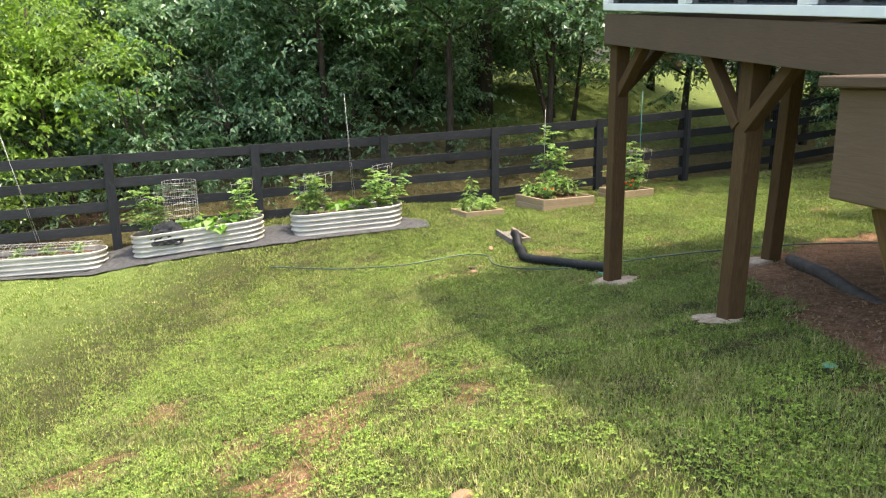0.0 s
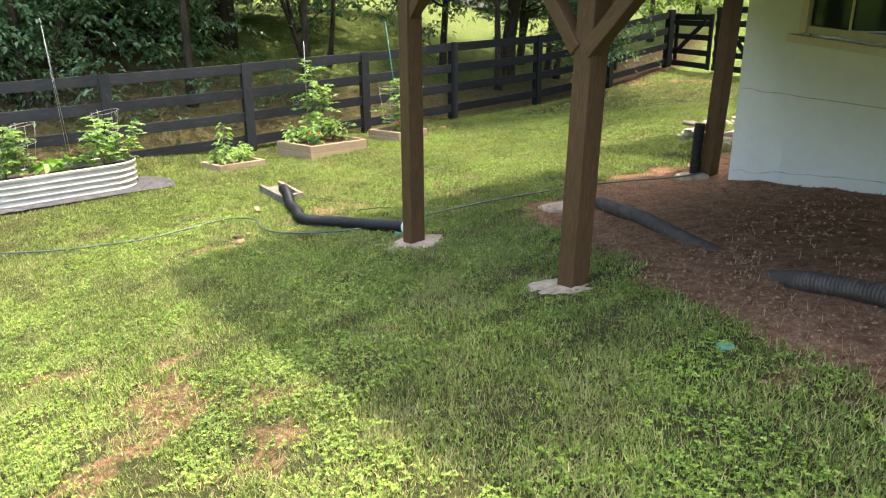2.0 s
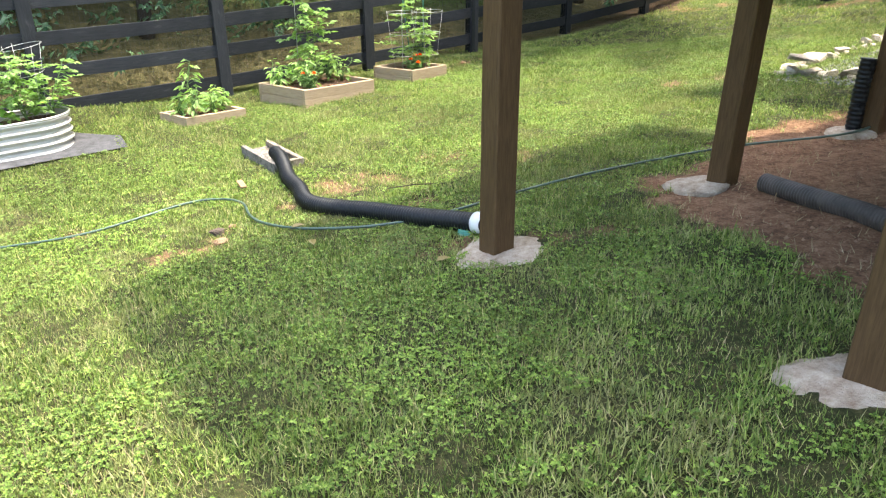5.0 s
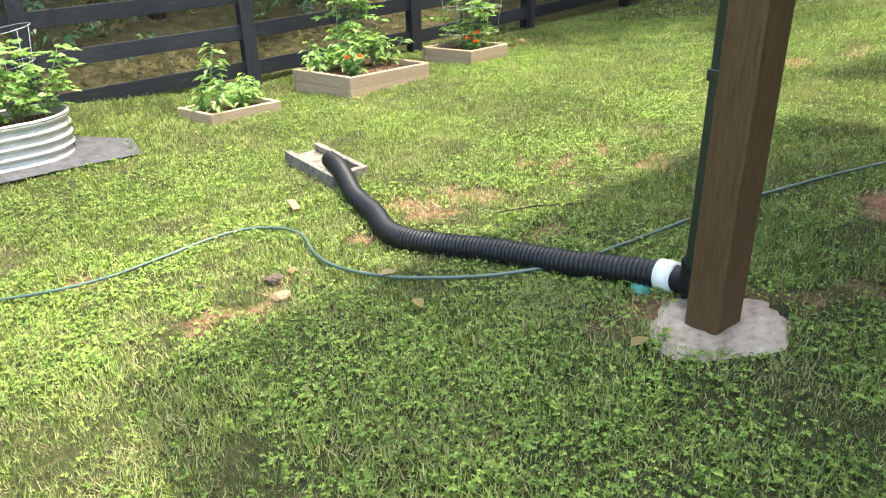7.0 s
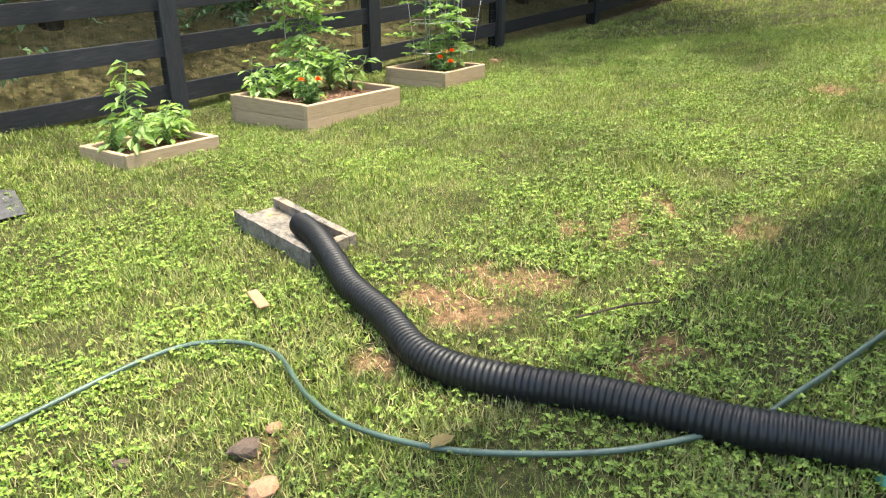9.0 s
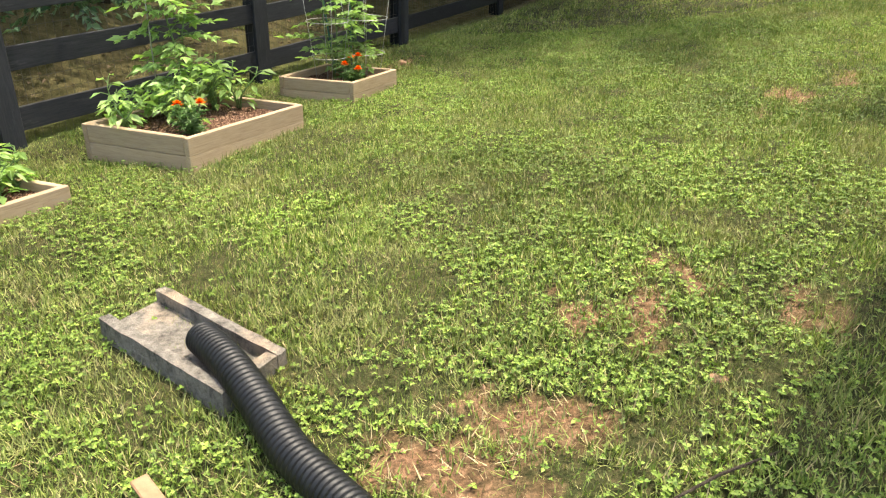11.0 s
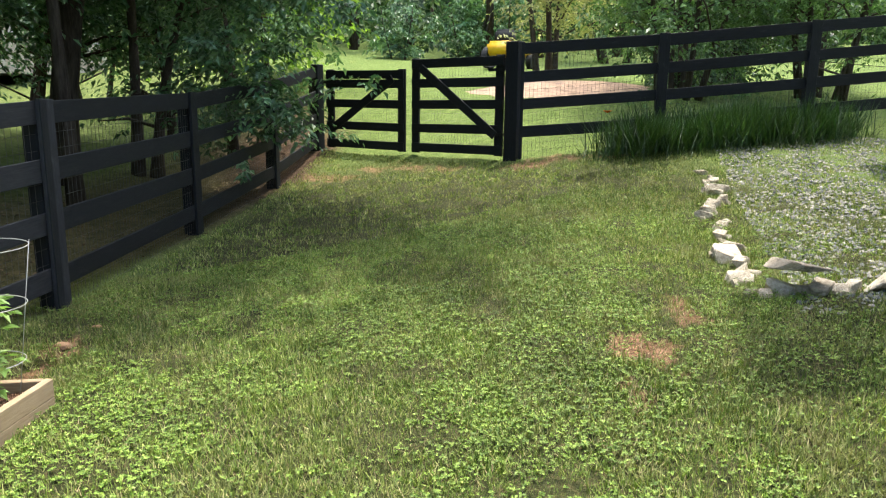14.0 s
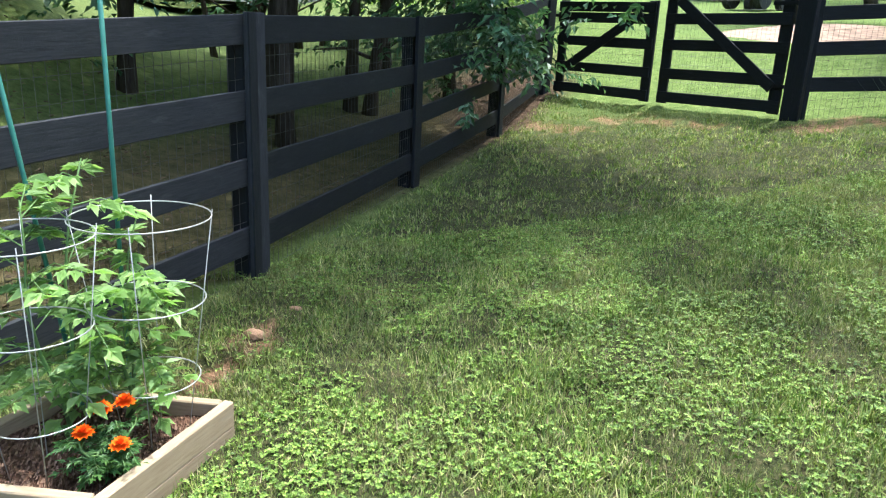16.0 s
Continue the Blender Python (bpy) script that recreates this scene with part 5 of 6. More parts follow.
def build_plant(name, label, cat, loc, h, stems, leaves, seed, material, size=0.06, leaflets=7, stalk=0.16, width=0.55, fan=0.25, group=""):
    rs = np.random.default_rng(seed)
    t = thing(name, label, cat, group, loc)
    bm = bmesh.new()
    P, D, N, L = [], [], [], []
    for s in range(stems):
        a = rs.uniform(0, math.tau)
        f0 = fan * rs.uniform(0.3, 1)
        hh = h * rs.uniform(0.7, 1.0) if s else h
        pts = [Vector((f0 * h * f * math.cos(a) + 0.02 * math.sin(f * 7 + s), f0 * h * f * math.sin(a) + 0.02 * math.cos(f * 6), hh * f)) for f in (0, 0.2, 0.4, 0.6, 0.8, 1.0)]
        tube(bm, pts, [0.008, 0.0075, 0.006, 0.005, 0.004, 0.002], 6)
        for k in range(leaves):
            f = min(0.99, 0.12 + 0.88 * (k + rs.uniform()) / leaves)
            i = int(f * 5)
            p = pts[i].lerp(pts[i + 1], f * 5 - i)
            an = rs.uniform(0, math.tau)
            d = Vector((math.cos(an), math.sin(an), rs.uniform(0.1, 0.7)))
            ln = stalk * rs.uniform(0.7, 1.3) * (1.15 - 0.6 * f)
            if leaflets > 1:
                tube(bm, [p, p + d.normalized() * ln * 0.5, p + d.normalized() * ln - Vector((0, 0, 0.35 * ln))], [0.003, 0.002, 0.001], 4, cap=False)
                a1, b1, c1, e1 = compound(p, d, ln, rs, leaflets, size)
            else:
                q = p + d.normalized() * ln
                tube(bm, [p, q], [0.003, 0.002], 4, cap=False)
                a1, b1, c1, e1 = [q], [d + Vector((0, 0, -0.7))], [Vector((0, 0, 1)) + Vector((rs.normal(), rs.normal(), 0)) * 0.3], [size * rs.uniform(0.7, 1.2)]
            P += a1
            D += b1
            N += c1
            L += e1
    part("stem", bm, M_STEM, t, "", True)
    P = np.array([list(v) for v in P])
    D = np.array([list(v) for v in D])
    N = np.array([list(v) for v in N])
    L = np.array(L)
    v, f = leaf_quads(P, D, N, L, L * width, 0.18)
    fast_mesh("foliage", v, f, material, t)
    return t


M_CAGE = plain("galvanised_wire", (0.40, 0.39, 0.37), 0.45, 0.4, 0.15, 20, 0.0)


def build_cage(loc, h, r, label, rings=3, tilt=0.0):
    t = thing("tomato_cage", label, "plant cage", "tomato cages", loc, RNG.uniform(0, 90))
    for k in range(rings):
        z = h * (1 - k * 0.36)
        rr = r * (1 - 0.14 * k)
        bm = bmesh.new()
        tube(bm, [(rr * math.cos(a * math.tau / 32), rr * math.sin(a * math.tau / 32), z + tilt * math.cos(a * math.tau / 32)) for a in range(32)], 0.0021, 6, closed=True)
        part("ring", bm, M_CAGE, t, "", True)
    for k in range(4):
        a = k * math.tau / 4 + 0.4
        bm = bmesh.new()
        tube(bm, [(r * 0.5 * math.cos(a), r * 0.5 * math.sin(a), 0), (r * 1.01 * math.cos(a), r * 1.01 * math.sin(a), h + 0.02)], 0.0017, 5)
        part("leg", bm, M_CAGE, t, "", True)
    return t


M_PETAL = plain("orange_petals", (0.85, 0.125, 0.004), 0.8, 0, 0.2, 40, 0.0, 0.1)
M_FERN = leaf_mat("marigold_leaf", [(0.05, 0.12, 0.03), (0.09, 0.17, 0.045)])


def build_marigold(loc, heads, seed, h=0.2):
    rs = np.random.default_rng(seed)
    t = build_plant("marigold", "orange marigold with ferny green leaves", "flower", loc, h, 6, 14, seed, M_FERN, 0.03, 9, 0.09, 0.3, 0.5, "marigolds")
    for x, y, z in heads:
        P, D, N, L = [], [], [], []
        for ring, (n2, el, ln) in enumerate(((11, 0.0, 0.034), (10, 0.45, 0.030), (8, 0.9, 0.023), (5, 1.3, 0.016))):
            for k in range(n2):
                a = k * math.tau / n2 + ring
                P.append((x, y, z + ring * 0.004))
                D.append((math.cos(a) * math.cos(el), math.sin(a) * math.cos(el), math.sin(el) + 0.15))
                N.append((-math.cos(a) * math.sin(el) + 0.01, -math.sin(a) * math.sin(el), math.cos(el)))
                L.append(ln * rs.uniform(0.9, 1.1))
        L = np.array(L)
        v, f = leaf_quads(np.array(P), np.array(D), np.array(N), L, L * 0.85, 0.15)
        fast_mesh("bloom", v, f, M_PETAL, t, "ruffled orange bloom")
    return t


def bed_at(corner, e1, e2, a, b2, h):
    p = Vector((*corner, 0)) + Vector((*e1, 0)).normalized() * a + Vector((*e2, 0)).normalized() * b2
    return (p.x, p.y, gz(*corner) - 0.03 + h - 0.06)


C1, C2, C3 = (-2.98, 6.70), (-1.97, 7.56), (-0.95, 8.90)
E31, E32 = (0.62, 0.78), (-0.9, 0.42)
build_plant("eggplant_seedling", "tall pale green seedling in a small raised bed", "plant", bed_at(C1, BOX_E1, BOX_E2, 0.26, 0.30, 0.13), 0.58, 2, 20, 101, M_TOMATO, 0.105, 1, 0.08, 0.55, 0.1, "bed plants")
for k, (a, b2) in enumerate(((0.12, 0.3), (0.4, 0.16), (0.5, 0.36), (0.15, 0.13), (0.6, 0.3))):
    build_plant("pepper_plant", "low green pepper plant in a raised bed", "plant", bed_at(C1, BOX_E1, BOX_E2, a, b2, 0.13), 0.24 + 0.08 * (k % 2), 3, 13, 110 + k, M_TOMATO, 0.095, 1, 0.06, 0.45, 0.4, "bed plants")
for k, (a, b2) in enumerate(((0.10, 0.55), (0.22, 0.68), (0.38, 0.50), (0.5, 0.66), (0.74, 0.52), (0.86, 0.62), (0.64, 0.7), (0.3, 0.3), (0.86, 0.42))):
    build_plant("pepper_plant", "leafy green pepper plant in a raised bed", "plant", bed_at(C2, BOX_E1, BOX_E2, a, b2, 0.23), 0.26 + 0.06 * (k % 3), 3, 12, 130 + k, M_TOMATO, 0.095, 1, 0.07, 0.45, 0.4, "bed plants")
build_plant("tomato_plant", "tall trained tomato plant on a string", "plant", bed_at(C2, BOX_E1, BOX_E2, 0.66, 0.64, 0.23), 1.2, 2, 26, 151, M_TOMATO, 0.09, 7, 0.26, 0.45, 0.14, "tomato plants")
build_marigold(bed_at(C2, BOX_E1, BOX_E2, 0.2, 0.16, 0.23), [(0.06, 0.02, 0.2), (-0.07, 0.02, 0.19)], 160)
build_marigold(bed_at(C3, E31, E32, 0.2, 0.14, 0.19), [(0.06, 0.05, 0.21), (0.0, 0.04, 0.2), (-0.05, -0.02, 0.16), (0.05, -0.06, 0.13)], 161, 0.17)
p = bed_at(C3, E31, E32, 0.36, 0.40, 0.19)
build_plant("tomato_plant", "bushy light green tomato plant in a raised bed", "plant", p, 0.90, 2, 16, 171, M_TOMATO, 0.078, 9, 0.30, 0.46, 0.16, "tomato plants")
build_plant("tomato_plant", "bushy light green tomato plant in a raised bed", "plant", bed_at(C3, E31, E32, 0.52, 0.32, 0.19), 0.70, 2, 14, 172, M_TOMATO, 0.075, 9, 0.28, 0.46, 0.2, "tomato plants")
build_cage(bed_at(C3, E31, E32, 0.46, 0.17, 0.19), 0.74, 0.205, "galvanised wire tomato cage standing in a raised bed")
build_cage(bed_at(C3, E31, E32, 0.17, 0.30, 0.19), 0.74, 0.19, "galvanised wire tomato cage standing in a raised bed")
M_STAKE = plain("teal_plastic_coating", (0.045, 0.16, 0.125), 0.45, 0, 0.15, 15, 0.0)
for (a, b2), (dx, dy), hh in (((0.56, 0.5), (-0.23, 0.08), 1.75), ((0.75, 0.48), (0.01, -0.01), 1.75)):
    st = thing("plant_stake", "tall teal plastic-coated garden stake", "stake", "garden stakes", bed_at(C3, E31, E32, a, b2, 0.19))
    bm = bmesh.new()
    tube(bm, [(0, 0, -0.05), (dx, dy, hh)], 0.008, 8)
    part("rod", bm, M_STAKE, st, "", True)
# string and pole behind the middle bed
st = thing("plant_stake", "thin pale stake with a string beside a tall tomato", "stake", "garden stakes", bed_at(C2, BOX_E1, BOX_E2, 0.5, 0.7, 0.23))
bm = bmesh.new()
tube(bm, [(0, 0, -0.05), (0.01, 0.02, 1.5)], 0.004, 6)
part("rod", bm, M_CAGE, st, "", True)


def trough_at(k, s, c):
    """A place in trough k: s metres from its middle along it, c across."""
    (lx, ly), (rx, ry) = (T3, T2, T1)[k]
    d = Vector((rx - lx, ry - ly, 0)).normalized()
    nrm = Vector((-d.y, d.x, 0))
    p = Vector(((lx + rx) / 2, (ly + ry) / 2, 0)) + nrm * 0.28
    t, slope, ln = troughs[k]
    z = gz(p.x, p.y) + slope * s + 0.30 - 0.07
    p = p + d * s + nrm * c
    return (p.x, p.y, z)


for k, s, c, h, sd in ((0, -0.62, 0.05, 0.52, 201), (0, -0.45, 0.0, 0.45, 202), (0, 0.5, 0.0, 0.50, 203), (0, 0.72, 0.05, 0.46, 204), (1, -0.72, 0.0, 0.62, 205), (1, 0.72, 0.02, 0.55, 206), (1, -0.6, 0.08, 0.45, 207)):
    build_plant("tomato_plant", "leafy tomato plant growing in a metal trough", "plant", trough_at(k, s, c), h * 1.3, 3, 15, sd, M_TOMATO, 0.07, 7, 0.2, 0.5, 0.3, "tomato plants")
for k, s, c, sd in ((0, 0.02, 0.0, 211), (0, 0.16, 0.08, 212), (1, 0.05, 0.05, 213), (1, 0.3, -0.05, 214), (1, -0.15, 0.1, 215), (1, 0.48, 0.0, 216)):
    build_plant("squash_plant", "broad-leaved bright green squash plant", "plant", trough_at(k, s, c), 0.16, 4, 3, sd, M_SQUASH, 0.2, 1, 0.16, 0.95, 0.6, "squash plants")
for k, s, sd in ((2, -0.3, 221), (2, 0.1, 222), (2, 0.5, 223)):
    build_plant("seedling", "small green seedling under wire netting", "plant", trough_at(k, s, 0), 0.18, 3, 6, sd, M_TOMATO, 0.06, 5, 0.1, 0.5, 0.3, "seedlings")
for k, s, h in ((0, -0.62, 0.5), (0, -0.35, 0.52), (0, 0.6, 0.55), (1, 0.7, 0.5), (1, -0.7, 0.5)):
    build_cage(trough_at(k, s, 0.03), h * 1.25, 0.17, "galvanised wire tomato cage in a metal trough", 2, 0.03)
# tall string poles in two troughs
for k, s, dx in ((0, 0.12, -0.06), (0, 0.16, -0.1), (2, 0.0, -0.35), (2, 0.05, -0.42)):
    px, py, pz = trough_at(k, s, 0.02)
    st = thing("garden_string", "thin pale string line rising from a trough", "string", "garden strings", (px, py, pz))
    bm = bmesh.new()
    tube(bm, [(0, 0, -0.03), (dx, dx * 0.4, 1.85)], 0.0022, 5)
    part("line", bm, M_CAGE, st, "", True)


def wire_cylinder(loc, r, h, label):
    t = thing("wire_cylinder", label, "plant cage", "", loc)
    bm = bmesh.new()
    for k in range(9):
        z = h * k / 8
        tube(bm, [(r * math.cos(a * math.tau / 24), r * math.sin(a * math.tau / 24), z) for a in range(24)], 0.002, 4, closed=True)
    part("ring_mesh", bm, M_CAGE, t)
    bm = bmesh.new()
    for k in range(24):
        a = k * math.tau / 24
        tube(bm, [(r * math.cos(a), r * math.sin(a), 0), (r * math.cos(a), r * math.sin(a), h)], 0.002, 4)
    part("upright_mesh", bm, M_CAGE, t)
    return t


wire_cylinder(trough_at(1, -0.24, 0.1), 0.25, 0.78, "upright cylinder of grey wire netting in a trough")
# crumpled black netting over the trough's front rim
M_NET = plain("black_shade_cloth", (0.02, 0.021, 0.024), 0.8, 0, 0.4, 25, 0.6)
px, py, pz = trough_at(1, -0.42, -0.28)
bm = bmesh.new()
k = 16
vs = [[bm.verts.new((0.5 * (i / k - 0.5) * (1 - 0.2 * abs(j / k - 0.5)), 0.04 + 0.16 * (j / k - 0.5) + 0.03 * noise.noise((i * 0.5, j * 0.5, 2)), -0.10 + 0.34 * (j / k) * (0.75 + 0.25 * math.sin(i / k * 3.14)) + 0.03 * noise.noise((i * 0.6, j * 0.6, 7)))) for j in range(k + 1)] for i in range(k + 1)]
for i in range(k):
    for j in range(k):
        bm.faces.new((vs[i][j], vs[i + 1][j], vs[i + 1][j + 1], vs[i][j + 1]))
nt = part("shade_cloth", bm, M_NET, None, "", True)
nt.matrix_world = pose(px, py, pz, 0, 0, 37)
sm = nt.modifiers.new("thick", 'SOLIDIFY')
sm.thickness = 0.006
tagged(nt, "crumpled black shade cloth hung over a trough", "shade cloth")
# netting lying over the first trough
px, py, pz = trough_at(2, 0.0, 0.0)
nw = thing("wire_netting", "low arch of wire netting over a trough", "netting", "", (px, py, pz), 36.6)
bm = bmesh.new()
for k in range(22):
    s = -0.85 + k * 0.08
    tube(bm, [(s, 0.26 * math.cos(a), 0.05 + 0.17 * math.sin(a)) for a in [math.pi * q / 10 for q in range(11)]], 0.002, 4)
for q in range(9):
    a = math.pi * (q + 0.5) / 9
    tube(bm, [(-0.85, 0.26 * math.cos(a), 0.05 + 0.17 * math.sin(a)), (0.83, 0.26 * math.cos(a), 0.05 + 0.17 * math.sin(a))], 0.002, 4)
part("wire_mesh", bm, M_CAGE, nw)
# ---- border stones and gravel ----
rs = np.random.default_rng(77)
ROCKS = [block_mesh("stone", 40 + k, M_STONE, 0.6) for k in range(8)]


def put_stone(x, y, s, flat=1.0, lab="pale fieldstone in the low border of a gravel bed", grp="border stones", dz=0.0, mesh=None):
    ob = new("stone", mesh or ROCKS[int(rs.integers(0, 8))])
    ob.matrix_world = pose(x, y, gz(x, y) + 0.12 * s + dz, rs.uniform(-12, 12), rs.uniform(-12, 12), rs.uniform(0, 360)) @ Matrix.Diagonal((s * rs.uniform(0.9, 1.3), s * rs.uniform(0.7, 1.0), s * flat, 1))
    return tagged(ob, lab, "stone", grp)


ROW = [(4.1, 7.42), (3.8, 7.65), (3.5, 7.85), (3.3, 8.0), (3.4, 8.3), (3.6, 8.5), (3.99, 8.9), (4.44, 9.29), (4.91, 9.68), (5.4, 10.0), (6.4, 10.84)]
for (ax, ay), (bx, by) in zip(ROW[:-1], ROW[1:]):
    m = max(3, int(math.hypot(bx - ax, by - ay) / 0.10))
    for k in range(m):
        t = (k + rs.uniform(-0.2, 0.2)) / m
        put_stone(ax + (bx - ax) * t + rs.normal() * 0.06, ay + (by - ay) * t + rs.normal() * 0.06, rs.uniform(0.08, 0.19))
put_stone(3.42, 8.0, 0.40, 0.3, "large flat pale stone laid across the border stones", dz=0.14)
put_stone(3.85, 8.78, 0.30, 0.7, "large pale block of fieldstone in the border")
put_stone(3.85, 7.66, 0.3, 0.7)


def in_gravel(x, y):
    """The bed between the stone row and the side of the house."""
    along = (x - 3.3) * 0.74 + (y - 8.05) * 0.67
    across = (x - 3.3) * 0.67 - (y - 8.05) * 0.74
    return (along > -0.35) & (along < 6.0) & (across > 0.1 + 0.02 * along) & (across < 3.0)


k = 30000
x = rs.uniform(2.8, 10.5, k)
y = rs.uniform(5.5, 12.5, k)
q = in_gravel(x, y)
x, y = x[q], y[q]
k = len(x)
octa = np.array([(1, 0, 0), (0, 1, 0), (-1, 0, 0), (0, -1, 0), (0, 0, 0.7), (0, 0, -0.7)], float)
of = np.array([(0, 1, 4), (1, 2, 4), (2, 3, 4), (3, 0, 4), (1, 0, 5), (2, 1, 5), (3, 2, 5), (0, 3, 5)])
sc = rs.uniform(0.008, 0.023, (k, 1, 1)) * rs.uniform(0.6, 1.4, (k, 6, 3))
ang = rs.uniform(0, math.tau, k)
rot = np.zeros((k, 3, 3))
rot[:, 0, 0], rot[:, 0, 1], rot[:, 1, 0], rot[:, 1, 1], rot[:, 2, 2] = np.cos(ang), -np.sin(ang), np.sin(ang), np.cos(ang), 1
v = np.einsum('kij,kpj->kpi', rot, octa[None] * sc) + np.stack([x, y, terrain(x, y) + 0.008], -1)[:, None, :]
f = (of[None] + (np.arange(k) * 6)[:, None, None]).reshape(-1, 3)
M_GRAVEL, n, l, b = mat("mixed_gravel", 0.85, 0, 0.25)
geo = n.new("ShaderNodeNewGeometry")
l.new(ramp(n, l, geo.outputs["Random Per Island"], [(0, (0.10, 0.105, 0.105)), (0.4, (0.18, 0.18, 0.17)), (0.75, (0.29, 0.27, 0.23)), (1, (0.46, 0.43, 0.37))]), b.inputs["Base Color"])
tagged(fast_mesh("gravel", v, f, M_GRAVEL), "grey-blue gravel spread beside the house", "gravel", kind="stuff")

# ---- loose bits on the lawn ----
M_CLAYROCK = plain("clay_clod", (0.27, 0.16, 0.095), 0.9, 0, 0.3, 12, 0.4)
M_DARKROCK = plain("dark_clod", (0.09, 0.065, 0.05), 0.9, 0, 0.4, 14, 0.5)
CLOD = rock_mesh("clod", 5.5, M_CLAYROCK, 0.6)
DARK = rock_mesh("clod", 8.5, M_DARKROCK, 0.7, 2, 0.6)
for x, y, s, m, lab in ((-1.47, 3.84, 0.10, CLOD, "flat tan rock half sunk in the turf"), (-1.57, 4.02, 0.10, DARK, "dark crumbly clod on the grass"), (0.98, -1.35, 0.14, CLOD, "flat tan rock half sunk in the turf"),
                        (-1.95, 4.0, 0.06, DARK, "small dark clod on the grass"), (-1.5, 4.12, 0.06, CLOD, "small tan clod on the grass"), (-0.2, 10.45, 0.07, CLOD, "small tan stone beside the fence"),
                        (-0.42, 10.2, 0.10, CLOD, "small tan rock beside the fence"), (-0.05, 5.05, 0.07, CLOD, "small tan clod on the grass")):
    ob = new("rock", m)
    ob.matrix_world = pose(x, y, gz(x, y) + 0.1 * s, 0, 0, x * 90) @ Matrix.Diagonal((s, s * 0.75, s * 0.7, 1))
    tagged(ob, lab, "rock", "loose rocks")
M_CHIP = plain("wood_chip", (0.28, 0.165, 0.095), 0.85, 0, 0.2, 30, 0.3)
cp = thing("wood_chip", "flat splintered piece of pale wood on the lawn", "wood chip", "", (-1.74, 4.94, gz(-1.74, 4.94) + 0.035), 125)
board("splinter", (-0.07, 0, 0.0), (0.07, 0, 0.015), 0.05, 0.014, M_CHIP, cp, 0.004)
tw = thing("twig", "thin dry twig lying on the lawn", "twig", "", (-0.28, 4.62, gz(-0.28, 4.62)))
bm = bmesh.new()
tube(bm, [(-0.2, -0.06, 0.03), (0, 0.01, 0.045), (0.22, 0.08, 0.035)], [0.004, 0.005, 0.003], 6)
part("stick", bm, M_BARK, tw)
M_DEADLEAF = leaf_mat("fallen_leaf", [(0.19, 0.16, 0.055), (0.30, 0.21, 0.09)], 0.2)
for x, y, a in ((0.05, 3.12, 40), (-0.75, 3.55, 120), (-1.0, 3.9, 40)):
    lf = thing("fallen_leaf", "dry yellow-brown leaf lying on the grass", "leaf", "fallen leaves", (x, y, gz(x, y) + 0.045), a)
    bm = bmesh.new()
    vs = [bm.verts.new(p) for p in ((0, 0, 0), (0.03, 0.025, 0.012), (0.065, 0.02, 0.01), (0.095, 0, 0), (0.06, -0.025, 0.012), (0.03, -0.022, 0.01))]
    ctr = bm.verts.new((0.05, 0, -0.004))
    for i in range(6):
        bm.faces.new((ctr, vs[i], vs[(i + 1) % 6]))
    part("blade", bm, M_DEADLEAF, lf)
M_TEAL = plain("teal_plastic", (0.10, 0.32, 0.25), 0.5, 0, 0.2, 20, 0.1)
for x, y in ((2.34, 0.64), (0.16, 3.64)):
    gd = thing("sprinkler_lid", "flat round teal plastic lid in the turf", "plastic lid", "plastic lids", (x, y, gz(x, y) + 0.012))
    bm = bmesh.new()
    bmesh.ops.create_cone(bm, segments=20, radius1=0.046, radius2=0.04, depth=0.025, cap_ends=True)
    part("lid", bm, M_TEAL, gd)

# ---- loose leaves and crumbs on the bare dirt ----
k = 9000
x = rs.uniform(-2.2, 4.6, k)
y = rs.uniform(-1.6, 6.2, k)
q = rs.uniform(size=k) < bare_mask(x, y)
x, y = x[q], y[q]
k = len(x)
sc = rs.uniform(0.004, 0.014, (k, 1, 1)) * rs.uniform(0.6, 1.5, (k, 6, 3))
v = octa[None] * sc + np.stack([x, y, terrain(x, y) - 0.004], -1)[:, None, :]
f = (of[None] + (np.arange(k) * 6)[:, None, None]).reshape(-1, 3)
tagged(fast_mesh("dirt_crumbs", v, f, M_CLAYROCK), "red clay crumbs scattered under the deck", "dirt", kind="stuff")

# ---- basement window ----
M_CREAM = plain("cream_paint", (0.62, 0.56, 0.44), 0.6, 0, 0.08, 8, 0.1)
M_GLASS, n, l, b = mat("window_glass", 0.05, 0, 0.5)
b.inputs["Base Color"].default_value = (0.02, 0.03, 0.035, 1)
win = tagged(new("window_1"), "cream wooden basement window with two dark panes", "window", kind="structure")
win.location = HOUSE_CORNER
w0, w1, z0, z1 = WIN_S, WIN_S + 1.7, WIN_Z, WIN_Z + 0.75
for a, c2 in ((hu(w0 - 0.06, -0.03, z0 - 0.05), hu(w1 + 0.06, -0.03, z0 - 0.05)), (hu(w0 - 0.06, -0.012, z1 + 0.04), hu(w1 + 0.06, -0.012, z1 + 0.04))):
    board("window_sill", a, c2, 0.10, 0.07, M_CREAM, win, 0.004)
for s in (w0 + 0.03, (w0 + w1) / 2, w1 - 0.03):
    board("window_frame", hu(s, 0.04, z0), hu(s, 0.04, z1), 0.07, 0.08, M_CREAM, win, 0.004, up=V)
